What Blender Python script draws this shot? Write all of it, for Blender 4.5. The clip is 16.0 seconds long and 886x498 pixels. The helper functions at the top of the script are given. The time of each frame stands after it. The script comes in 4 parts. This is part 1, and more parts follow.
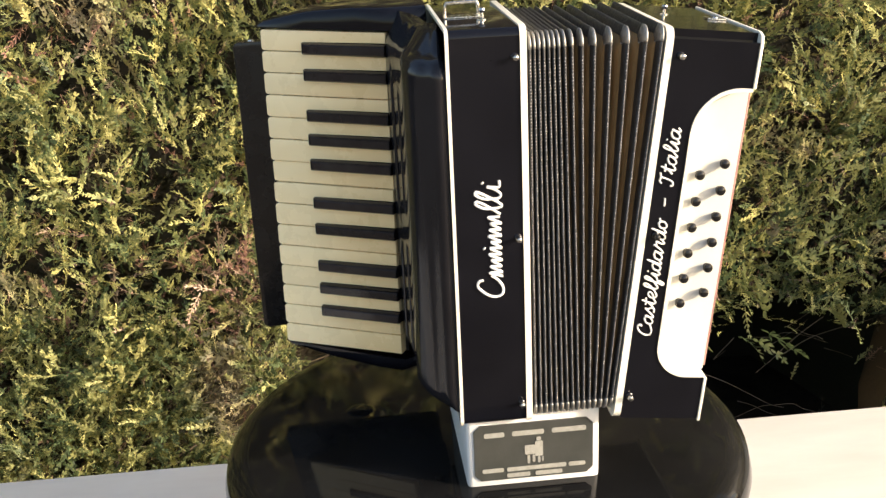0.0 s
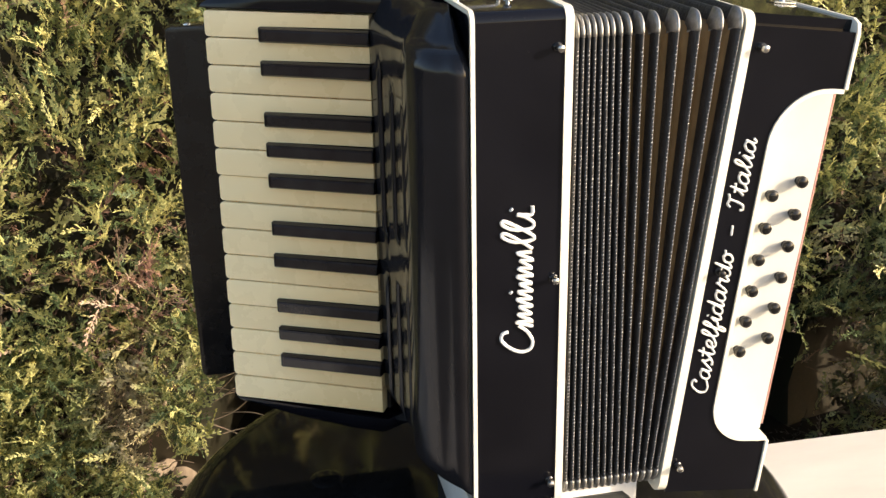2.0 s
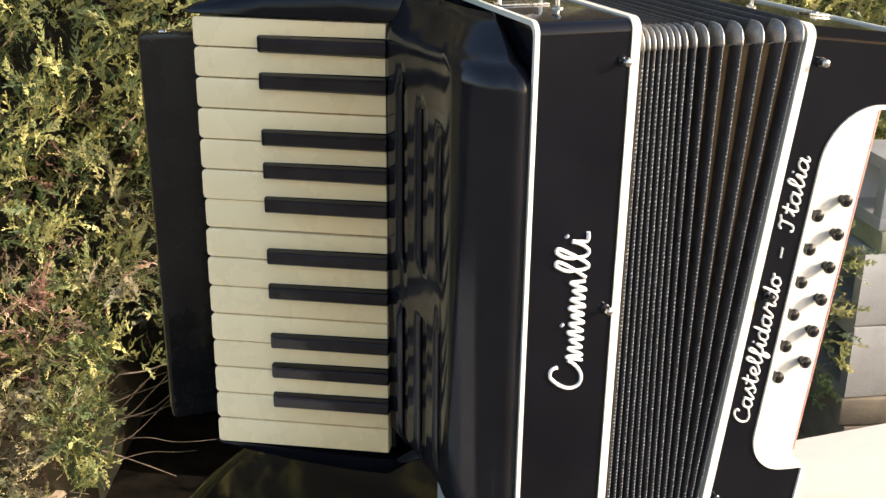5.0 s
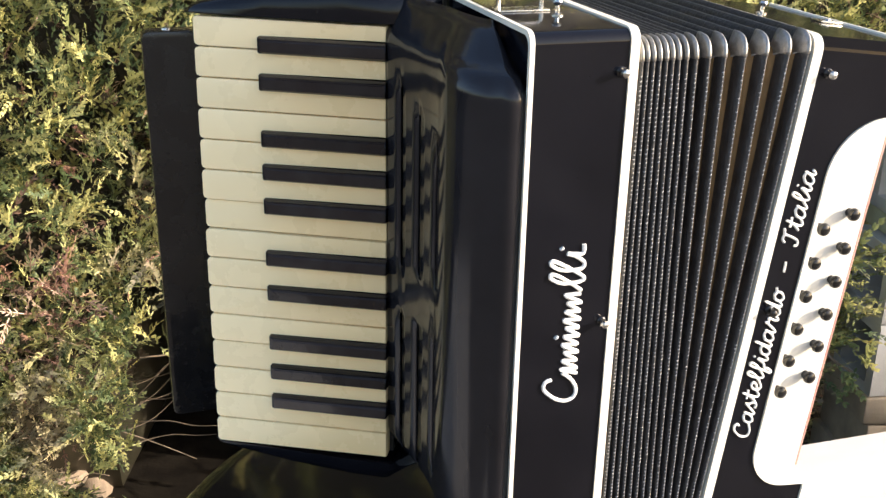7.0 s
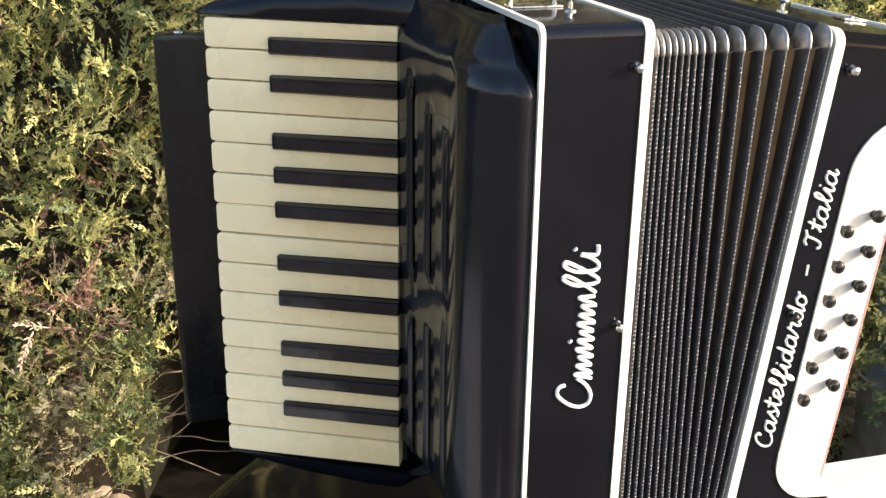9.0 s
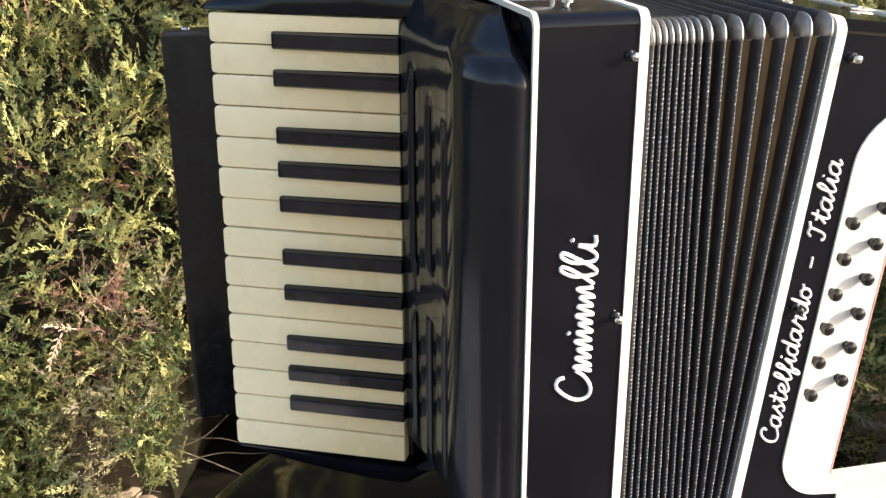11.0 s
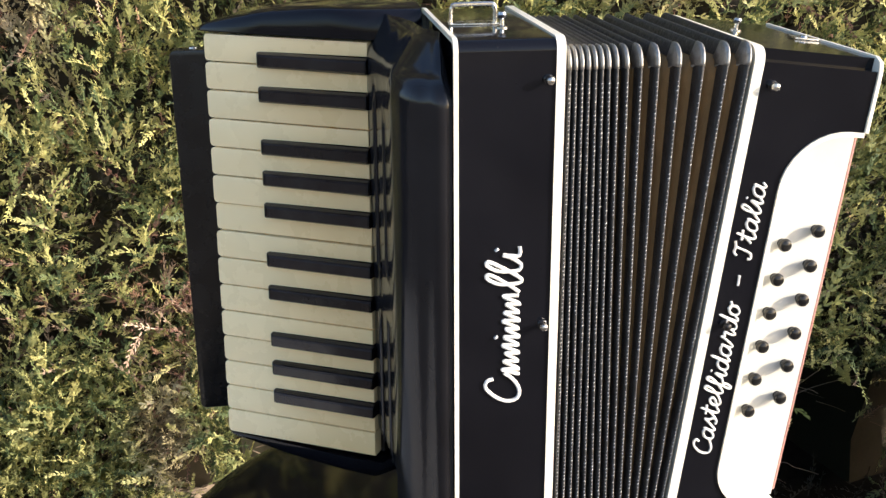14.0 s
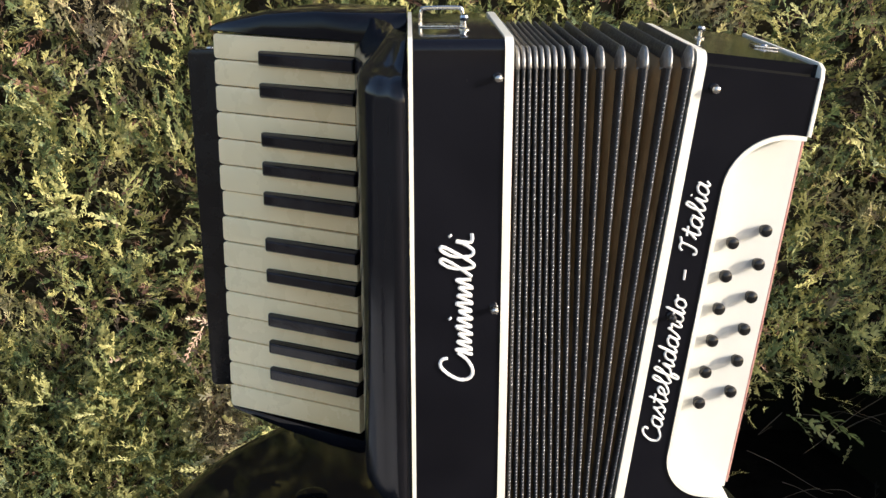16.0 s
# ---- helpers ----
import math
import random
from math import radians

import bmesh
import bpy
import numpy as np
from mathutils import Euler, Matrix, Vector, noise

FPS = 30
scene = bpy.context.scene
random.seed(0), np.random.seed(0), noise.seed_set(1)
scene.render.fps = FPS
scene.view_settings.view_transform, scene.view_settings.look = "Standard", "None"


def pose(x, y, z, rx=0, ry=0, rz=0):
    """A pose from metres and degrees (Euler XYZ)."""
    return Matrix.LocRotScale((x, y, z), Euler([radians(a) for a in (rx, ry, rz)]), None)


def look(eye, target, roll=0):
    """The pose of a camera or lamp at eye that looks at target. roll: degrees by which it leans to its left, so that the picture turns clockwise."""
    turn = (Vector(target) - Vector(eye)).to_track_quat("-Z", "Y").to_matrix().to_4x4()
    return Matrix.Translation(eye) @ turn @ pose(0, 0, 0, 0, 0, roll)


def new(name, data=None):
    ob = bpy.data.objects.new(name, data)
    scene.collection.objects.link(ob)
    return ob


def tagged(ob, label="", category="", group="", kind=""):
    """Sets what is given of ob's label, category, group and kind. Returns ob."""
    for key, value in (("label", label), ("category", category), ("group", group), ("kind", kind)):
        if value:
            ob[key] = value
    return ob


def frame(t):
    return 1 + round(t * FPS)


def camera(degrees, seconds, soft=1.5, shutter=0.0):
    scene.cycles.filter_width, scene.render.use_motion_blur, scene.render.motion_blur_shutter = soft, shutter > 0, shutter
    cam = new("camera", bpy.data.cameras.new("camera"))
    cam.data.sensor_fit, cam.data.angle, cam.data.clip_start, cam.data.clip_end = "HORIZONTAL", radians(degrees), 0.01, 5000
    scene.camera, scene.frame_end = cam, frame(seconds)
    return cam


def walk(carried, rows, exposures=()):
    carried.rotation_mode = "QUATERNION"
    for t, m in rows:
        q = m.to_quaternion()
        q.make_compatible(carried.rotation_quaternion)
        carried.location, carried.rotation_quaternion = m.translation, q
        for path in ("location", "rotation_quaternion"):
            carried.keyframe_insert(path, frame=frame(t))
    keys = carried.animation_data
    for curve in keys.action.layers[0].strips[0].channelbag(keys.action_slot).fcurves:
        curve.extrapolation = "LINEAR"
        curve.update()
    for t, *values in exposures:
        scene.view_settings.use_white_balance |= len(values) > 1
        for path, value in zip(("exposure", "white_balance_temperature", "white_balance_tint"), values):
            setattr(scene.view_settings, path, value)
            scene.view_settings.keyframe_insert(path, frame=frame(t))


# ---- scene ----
cam = camera(45.7, 16.0, soft=1.4)
PATH = [
    (0, (-0.112, -0.679, 1.194), (0.051, 1.189, 0.496), -2.7),
    (0.5, (-0.137, -0.643, 1.188), (0.077, 1.211, 0.469), -3.1),
    (1, (-0.163, -0.609, 1.181), (0.172, 1.225, 0.455), -1.9),
    (1.5, (-0.167, -0.562, 1.173), (0.269, 1.253, 0.456), -0.3),
    (2, (-0.164, -0.507, 1.167), (0.207, 1.321, 0.446), -1.1),
    (2.5, (-0.168, -0.491, 1.162), (0.134, 1.347, 0.433), -2.5),
    (3, (-0.214, -0.473, 1.168), (0.228, 1.341, 0.451), -2.3),
    (3.5, (-0.229, -0.458, 1.164), (0.339, 1.326, 0.462), -2.5),
    (4, (-0.235, -0.446, 1.163), (0.413, 1.315, 0.47), -1.3),
    (4.5, (-0.244, -0.436, 1.161), (0.407, 1.321, 0.46), -0.0),
    (7, (-0.221, -0.428, 1.172), (0.346, 1.339, 0.427), 1.1),
    (7.5, (-0.219, -0.423, 1.165), (0.341, 1.351, 0.429), 0.9),
    (8, (-0.217, -0.42, 1.162), (0.329, 1.36, 0.431), 0.8),
    (8.5, (-0.214, -0.422, 1.161), (0.318, 1.367, 0.444), 0.7),
    (11, (-0.193, -0.43, 1.152), (0.261, 1.389, 0.454), -0.2),
    (11.5, (-0.186, -0.439, 1.154), (0.242, 1.391, 0.471), -0.3),
    (12, (-0.17, -0.448, 1.153), (0.219, 1.393, 0.476), -0.2),
    (12.5, (-0.153, -0.451, 1.153), (0.196, 1.399, 0.477), -0.1),
    (13, (-0.139, -0.457, 1.156), (0.178, 1.397, 0.476), 0.1),
    (13.5, (-0.127, -0.468, 1.158), (0.161, 1.392, 0.482), 0.1),
    (14, (-0.113, -0.486, 1.159), (0.126, 1.387, 0.498), -0.4),
    (14.5, (-0.117, -0.512, 1.166), (0.127, 1.366, 0.522), -0.7),
    (15, (-0.11, -0.533, 1.173), (0.164, 1.346, 0.546), 0.3),
    (15.5, (-0.083, -0.538, 1.163), (0.123, 1.352, 0.54), -0.2),
    (16, (-0.045, -0.534, 1.155), (0.016, 1.364, 0.527), 0.0),
]
walk(cam, [(t, look(eye, target, roll)) for t, eye, target, roll in PATH],
     [(0.0, 1.40, 6900, 14), (1.5, 1.31, 6900, 14), (4.5, 1.39, 6600, 14), (7.0, 1.65, 6400, 15), (12.5, 1.50, 6250, 15), (14.5, 1.24, 6150, 14), (16.0, 1.03, 6050, 14)])

# ---------------------------------------------------------------- world and light
SUN_AZ, SUN_EL = radians(116.5), radians(18.5)      # clockwise from +y, and above the horizon
TO_SUN = Vector((math.sin(SUN_AZ) * math.cos(SUN_EL), math.cos(SUN_AZ) * math.cos(SUN_EL), math.sin(SUN_EL)))
world = bpy.data.worlds.new("sky")
scene.world = world
world.use_nodes = True
wn = world.node_tree
wn.nodes.clear()
sky = wn.nodes.new("ShaderNodeTexSky")
sky.sky_type = "NISHITA"
sky.sun_disc = False
sky.dust_density = 2.5
sky.sun_elevation, sky.sun_rotation = SUN_EL, SUN_AZ
w_bg = wn.nodes.new("ShaderNodeBackground")
w_bg.inputs["Strength"].default_value = 0.15
w_out = wn.nodes.new("ShaderNodeOutputWorld")
wn.links.new(sky.outputs[0], w_bg.inputs[0])
wn.links.new(w_bg.outputs[0], w_out.inputs[0])
sun_data = bpy.data.lights.new("sun", "SUN")
sun_data.energy, sun_data.angle, sun_data.color = 2.9, radians(0.5), (1.0, 0.91, 0.76)
sun = new("sun", sun_data)
sun.matrix_world = look(TO_SUN * 20, (0, 0, 0))


# ---------------------------------------------------------------- materials
def material(name, base, rough=0.5, metal=0.0, var=None, scale=20.0, amount=0.5, bump=0.0, bump_scale=200.0, detail=6.0,
             coat=0.0, spec=0.5, rough_var=0.0, stretch=(1, 1, 1), island=0.0, dust=None, inner_tint=None):
    m = bpy.data.materials.new(name)
    m.use_nodes = True
    nt = m.node_tree
    b = nt.nodes["Principled BSDF"]
    b.inputs["Roughness"].default_value = rough
    b.inputs["Metallic"].default_value = metal
    b.inputs["Coat Weight"].default_value = coat
    b.inputs["Specular IOR Level"].default_value = spec
    co = nt.nodes.new("ShaderNodeTexCoord")
    mp = nt.nodes.new("ShaderNodeMapping")
    mp.inputs["Scale"].default_value = stretch
    nt.links.new(co.outputs["Object"], mp.inputs[0])

    def tex(sc, det=detail, ro=0.6):
        n = nt.nodes.new("ShaderNodeTexNoise")
        n.inputs["Scale"].default_value, n.inputs["Detail"].default_value, n.inputs["Roughness"].default_value = sc, det, ro
        nt.links.new(mp.outputs[0], n.inputs["Vector"])
        return n.outputs["Fac"]

    def ramp(src, lo, hi, c0, c1):
        r = nt.nodes.new("ShaderNodeValToRGB")
        r.color_ramp.elements[0].position, r.color_ramp.elements[1].position = lo, hi
        r.color_ramp.elements[0].color, r.color_ramp.elements[1].color = (*c0, 1), (*c1, 1)
        nt.links.new(src, r.inputs[0])
        return r.outputs[0]

    def mix(f, a, c):
        x = nt.nodes.new("ShaderNodeMix")
        x.data_type = "RGBA"
        for sock, val in ((x.inputs[0], f), (x.inputs[6], a), (x.inputs[7], c)):
            if isinstance(val, (int, float)):
                sock.default_value = val
            elif isinstance(val, tuple):
                sock.default_value = (*val, 1)
            else:
                nt.links.new(val, sock)
        return x.outputs[2]

    col = base
    if var:
        col = ramp(tex(scale), 0.5 - 0.5 * amount * 0.6, 0.5 + 0.5 * amount * 0.6, base, var)
    if inner_tint:
        # yellower towards the inner end of the key
        sx = nt.nodes.new("ShaderNodeSeparateXYZ")
        nt.links.new(co.outputs["Object"], sx.inputs[0])
        ag = nt.nodes.new("ShaderNodeMapRange")
        ag.interpolation_type = "SMOOTHSTEP"
        ag.inputs[1].default_value, ag.inputs[2].default_value, ag.inputs[3].default_value, ag.inputs[4].default_value = -0.165, -0.095, 0.0, 0.85
        nt.links.new(sx.outputs[0], ag.inputs[0])
        col = mix(ag.outputs[0], col, inner_tint)
    if island:
        g = nt.nodes.new("ShaderNodeObjectInfo")
        h = nt.nodes.new("ShaderNodeHueSaturation")
        mr = nt.nodes.new("ShaderNodeMapRange")
        mr.inputs[3].default_value, mr.inputs[4].default_value = 1 - island, 1 + island
        nt.links.new(g.outputs["Random"], mr.inputs[0])
        nt.links.new(mr.outputs[0], h.inputs["Value"])
        if isinstance(col, tuple):
            h.inputs["Color"].default_value = (*col, 1)
        else:
            nt.links.new(col, h.inputs["Color"])
        col = h.outputs[0]
    if dust:
        col = mix(ramp(tex(420, 3, 0.7), 0.66, 0.72, (0, 0, 0), (1, 1, 1)), col, dust)
    if isinstance(col, tuple):
        b.inputs["Base Color"].default_value = (*col, 1)
    else:
        nt.links.new(col, b.inputs["Base Color"])
    if rough_var:
        mr = nt.nodes.new("ShaderNodeMapRange")
        mr.inputs[1].default_value, mr.inputs[2].default_value = 0.35, 0.65
        mr.inputs[3].default_value, mr.inputs[4].default_value = max(0.02, rough - rough_var), rough + rough_var
        nt.links.new(tex(scale * 2.3), mr.inputs[0])
        nt.links.new(mr.outputs[0], b.inputs["Roughness"])
    if bump:
        bp = nt.nodes.new("ShaderNodeBump")
        bp.inputs["Strength"].default_value, bp.inputs["Distance"].default_value = bump, 0.002
        nt.links.new(tex(bump_scale, 4), bp.inputs["Height"])
        nt.links.new(bp.outputs[0], b.inputs["Normal"])
    return m


LACQUER = material("black_celluloid", (0.0028, 0.0029, 0.0046), 0.10, var=(0.0055, 0.0056, 0.0080), scale=14, rough_var=0.05,
                   bump=0.02, bump_scale=60, dust=(0.011, 0.011, 0.012), spec=0.26)
LACQUER_GLOSS = material("moulded_black_celluloid", (0.0095, 0.009, 0.0105), 0.15, var=(0.015, 0.0145, 0.0165), scale=14, rough_var=0.04, bump=0.03, bump_scale=40, spec=0.32)
LACQUER_DULL = material("black_paint", (0.0035, 0.0033, 0.0036), 0.26, var=(0.007, 0.0065, 0.0065), scale=25, rough_var=0.08,
                        bump=0.05, bump_scale=120)
CREAM = material("cream_celluloid", (0.80, 0.77, 0.67), 0.30, var=(0.70, 0.66, 0.54), scale=30, amount=0.9, bump=0.05, bump_scale=300)
IVORY = material("ivory_keys", (0.94, 0.78, 0.465), 0.28, var=(0.93, 0.765, 0.45), scale=16, amount=1.0,
                 rough_var=0.06, bump=0.02, bump_scale=60, island=0.05, inner_tint=(0.88, 0.645, 0.32))
EBONY = material("black_keys", (0.014, 0.010, 0.010), 0.11, var=(0.022, 0.019, 0.018), scale=60, rough_var=0.07,
                 bump=0.08, bump_scale=150, island=0.3, spec=0.36)
BUTTON = material("black_buttons", (0.006, 0.006, 0.006), 0.16, var=(0.010, 0.010, 0.010), scale=60, rough_var=0.05, spec=0.4)
LEATHER = material("black_leather_cloth", (0.016, 0.0155, 0.016), 0.42, var=(0.036, 0.035, 0.035), scale=140, bump=0.3, bump_scale=500, rough_var=0.1)
THREADMAT = material("worn_silver_thread", (0.32, 0.32, 0.32), 0.42, var=(0.72, 0.71, 0.70), scale=240, amount=0.6, detail=3.0)
PIPING = material("worn_grey_piping", (0.020, 0.020, 0.021), 0.45, var=(0.065, 0.064, 0.063), scale=300, amount=0.7, bump=0.3, bump_scale=500)
TAN = material("tan_bellows_cloth", (0.36, 0.22, 0.09), 0.8, var=(0.25, 0.15, 0.06), scale=50, bump=0.2, bump_scale=600)
CHROME = material("worn_chrome", (0.58, 0.57, 0.55), 0.24, 1.0, var=(0.5, 0.48, 0.43), scale=120, rough_var=0.1)
CAPMETAL = material("nickel_corner", (0.34, 0.33, 0.31), 0.48, 0.75, var=(0.23, 0.22, 0.20), scale=260, rough_var=0.08, bump=0.1, bump_scale=500)
PLATE = material("cream_plate", (0.58, 0.58, 0.54), 0.35, var=(0.545, 0.543, 0.50), scale=24, bump=0.03, bump_scale=200)
PINK = material("red_edge", (0.40, 0.17, 0.14), 0.5, var=(0.50, 0.28, 0.23), scale=60)
LINER = material("dark_liner", (0.006, 0.006, 0.006), 0.9, var=(0.02, 0.018, 0.015), scale=200, bump=0.4, bump_scale=700)
LETTER = material("white_metal_letters", (0.82, 0.81, 0.78), 0.35, var=(0.70, 0.68, 0.62), scale=200)
SIGNWHITE = material("white_plastic", (0.76, 0.76, 0.74), 0.35, var=(0.66, 0.66, 0.63), scale=25, bump=0.03)
SIGNGREY = material("grey_plaque", (0.040, 0.042, 0.037), 0.35, var=(0.055, 0.056, 0.050), scale=40, rough_var=0.06)
SIGNPRINT = material("pale_print", (0.34, 0.335, 0.30), 0.5, var=(0.26, 0.255, 0.22), scale=300)
STOOL = material("black_gloss_seat", (0.005, 0.005, 0.005), 0.07, var=(0.010, 0.010, 0.010), scale=9, rough_var=0.035, bump=0.015, bump_scale=25, dust=(0.03, 0.03, 0.028), spec=0.24)
STOOLRING = material("grey_rim", (0.55, 0.55, 0.53), 0.35, var=(0.42, 0.42, 0.40), scale=30)
MARBLE = material("cream_stone", (0.84, 0.77, 0.67), 0.55, var=(0.72, 0.64, 0.55), scale=4, amount=0.8, bump=0.08, bump_scale=80, stretch=(1, 4, 1), rough_var=0.08)
BLOCK = material("pale_concrete", (0.45, 0.445, 0.43), 0.9, var=(0.31, 0.305, 0.285), scale=12, amount=0.9, bump=0.3, bump_scale=120, island=0.06)
BLOCKTAN = material("weathered_stone", (0.42, 0.33, 0.22), 0.9, var=(0.22, 0.18, 0.13), scale=18, amount=0.9, bump=0.4, bump_scale=90)
BLOCKMOSS = material("mossy_stone", (0.40, 0.40, 0.28), 0.9, var=(0.26, 0.27, 0.16), scale=22, amount=0.9, bump=0.4, bump_scale=120)
# soil set near black: the shade under the hedge is in its colour
SOIL_SHADE = material("soil", (0.008, 0.006, 0.004), 0.95, var=(0.019, 0.015, 0.010), scale=14, bump=0.8, bump_scale=60, spec=0.1)
PATIO = material("sandy_gravel", (0.17, 0.145, 0.115), 0.9, var=(0.10, 0.085, 0.07), scale=9, bump=0.8, bump_scale=150)
BARKPALE = material("pale_bark", (0.38, 0.29, 0.195), 0.9, var=(0.15, 0.11, 0.075), scale=34, amount=0.8, bump=1.0, bump_scale=110, stretch=(1, 1, 0.35))
BARK = material("grey_bark", (0.26, 0.20, 0.14), 0.9, var=(0.12, 0.09, 0.06), scale=40, amount=0.9, bump=0.6, bump_scale=140, stretch=(1, 1, 0.3))


def leaf_material(name, colours, brown, trans=0.25):
    m = bpy.data.materials.new(name)
    m.use_nodes = True
    nt = m.node_tree
    b = nt.nodes["Principled BSDF"]
    geo = nt.nodes.new("ShaderNodeNewGeometry")
    r = nt.nodes.new("ShaderNodeValToRGB")
    while len(r.color_ramp.elements) < len(colours):
        r.color_ramp.elements.new(0.5)
    for e, (p, c) in zip(r.color_ramp.elements, colours):
        e.position, e.color = p, (*c, 1)
    co = nt.nodes.new("ShaderNodeTexCoord")
    n = nt.nodes.new("ShaderNodeTexNoise")
    n.inputs["Scale"].default_value, n.inputs["Detail"].default_value = 7.0, 3.0
    nt.links.new(co.outputs["Object"], n.inputs["Vector"])
    # island value moved by a slow patchiness
    ad = nt.nodes.new("ShaderNodeMath")
    ad.operation = "MULTIPLY_ADD"
    nt.links.new(n.outputs["Fac"], ad.inputs[0])
    ad.inputs[1].default_value = 0.4
    su = nt.nodes.new("ShaderNodeMath")
    su.operation = "MULTIPLY_ADD"
    nt.links.new(geo.outputs["Random Per Island"], su.inputs[0])
    su.inputs[1].default_value, su.inputs[2].default_value = 0.95, -0.36
    fine = nt.nodes.new("ShaderNodeTexNoise")
    fine.inputs["Scale"].default_value, fine.inputs["Detail"].default_value = 110.0, 1.0
    nt.links.new(co.outputs["Object"], fine.inputs["Vector"])
    fa = nt.nodes.new("ShaderNodeMath")
    fa.operation = "MULTIPLY_ADD"
    nt.links.new(fine.outputs["Fac"], fa.inputs[0])
    fa.inputs[1].default_value = 0.5
    nt.links.new(su.outputs[0], fa.inputs[2])
    nt.links.new(fa.outputs[0], ad.inputs[2])
    nt.links.new(ad.outputs[0], r.inputs[0])
    n2 = nt.nodes.new("ShaderNodeTexNoise")
    n2.inputs["Scale"].default_value, n2.inputs["Detail"].default_value = 4.5, 4.0
    nt.links.new(co.outputs["Object"], n2.inputs["Vector"])
    r2 = nt.nodes.new("ShaderNodeValToRGB")
    r2.color_ramp.elements[0].position, r2.color_ramp.elements[1].position = 0.56, 0.68
    nt.links.new(n2.outputs["Fac"], r2.inputs[0])
    x = nt.nodes.new("ShaderNodeMix")
    x.data_type = "RGBA"
    sc = nt.nodes.new("ShaderNodeMath")
    sc.operation = "MULTIPLY"
    sc.inputs[1].default_value = 0.6
    nt.links.new(r2.outputs[0], sc.inputs[0])
    nt.links.new(sc.outputs[0], x.inputs[0])
    nt.links.new(r.outputs[0], x.inputs[6])
    x.inputs[7].default_value = (*brown, 1)
    nt.links.new(x.outputs[2], b.inputs["Base Color"])
    b.inputs["Roughness"].default_value = 0.5
    b.inputs["Specular IOR Level"].default_value = 0.35
    tr = nt.nodes.new("ShaderNodeBsdfTranslucent")
    nt.links.new(x.outputs[2], tr.inputs[0])
    ms = nt.nodes.new("ShaderNodeMixShader")
    ms.inputs[0].default_value = trans
    nt.links.new(b.outputs[0], ms.inputs[1])
    nt.links.new(tr.outputs[0], ms.inputs[2])
    nt.links.new(ms.outputs[0], nt.nodes["Material Output"].inputs[0])
    return m


LEAF = leaf_material("conifer_fronds", [(0.0, (0.040, 0.060, 0.030)), (0.30, (0.135, 0.18, 0.075)), (0.62, (0.345, 0.352, 0.138)), (1.0, (0.60, 0.56, 0.225))],
                     (0.48, 0.37, 0.27), 0.3)
LEAF_DEAD = leaf_material("dead_fronds", [(0.0, (0.07, 0.035, 0.028)), (0.4, (0.24, 0.13, 0.095)), (0.7, (0.36, 0.22, 0.15)), (1.0, (0.52, 0.40, 0.29))], (0.34, 0.17, 0.13), 0.15)
# brown fronds lowered almost to black: shade inside the hedge put into the colour
LEAF_SHADE = leaf_material("shade_fronds", [(0.0, (0.010, 0.012, 0.007)), (0.5, (0.022, 0.022, 0.012)), (1.0, (0.05, 0.038, 0.022))], (0.032, 0.022, 0.015), 0.05)


# ---------------------------------------------------------------- mesh helpers
def thing(name, at=(0, 0, 0), label="", category="", group="", kind="", turn=0.0):
    ob = new(name)
    ob.location = at
    ob.rotation_euler = (0, turn, 0)
    return tagged(ob, label, category, group, kind)


def finish(bm, smooth=35.0):
    bmesh.ops.recalc_face_normals(bm, faces=bm.faces)
    for f in bm.faces:
        f.smooth = True
    for e in bm.edges:
        if len(e.link_faces) == 2 and e.calc_face_angle(0) > radians(smooth):
            e.smooth = False
    return bm


def part(name, bm, mat, parent=None, label="", smooth=35.0):
    finish(bm, smooth)
    me = bpy.data.meshes.new(name)
    bm.to_mesh(me)
    bm.free()
    me.materials.append(mat)
    ob = new(name, me)
    if parent is not None:
        ob.parent = parent
    return tagged(ob, label)


def rounded_rect(a0, a1, b0, b1, r, n=6):
    pts = []
    for cx, cy, start in ((a1 - r, b1 - r, 0), (a0 + r, b1 - r, 90), (a0 + r, b0 + r, 180), (a1 - r, b0 + r, 270)):
        for i in range(n + 1):
            a = radians(start + 90 * i / n)
            pts.append((cx + r * math.cos(a), cy + r * math.sin(a)))
    return pts


def prism(bm, pts, lo, hi, place, bevel=0.0):
    """An extruded outline. place(a, b, c): a and b of the outline, c along the extrusion."""
    r0 = [bm.verts.new(place(a, b, lo)) for a, b in pts]
    r1 = [bm.verts.new(place(a, b, hi)) for a, b in pts]
    n = len(pts)
    sides = [bm.faces.new((r0[i], r0[(i + 1) % n], r1[(i + 1) % n], r1[i])) for i in range(n)]
    f0, f1 = bm.faces.new(r0), bm.faces.new(r1)
    if bevel:
        edges = list({e for f in (f0, f1) for e in f.edges})
        bmesh.ops.bevel(bm, geom=edges, offset=bevel, segments=2, affect="EDGES", profile=0.6)
    return sides


def along_x(a, b, c):
    return (c, a, b)


def along_y(a, b, c):
    return (a, c, b)


def along_z(a, b, c):
    return (a, b, c)


def ring(bm, outer, inner, lo, hi, place):
    n = len(outer)
    rows = [[bm.verts.new(place(a, b, c)) for a, b in loop] for loop, c in ((outer, lo), (outer, hi), (inner, hi), (inner, lo))]
    for k in range(4):
        p, q = rows[k], rows[(k + 1) % 4]
        for i in range(n):
            bm.faces.new((p[i], p[(i + 1) % n], q[(i + 1) % n], q[i]))


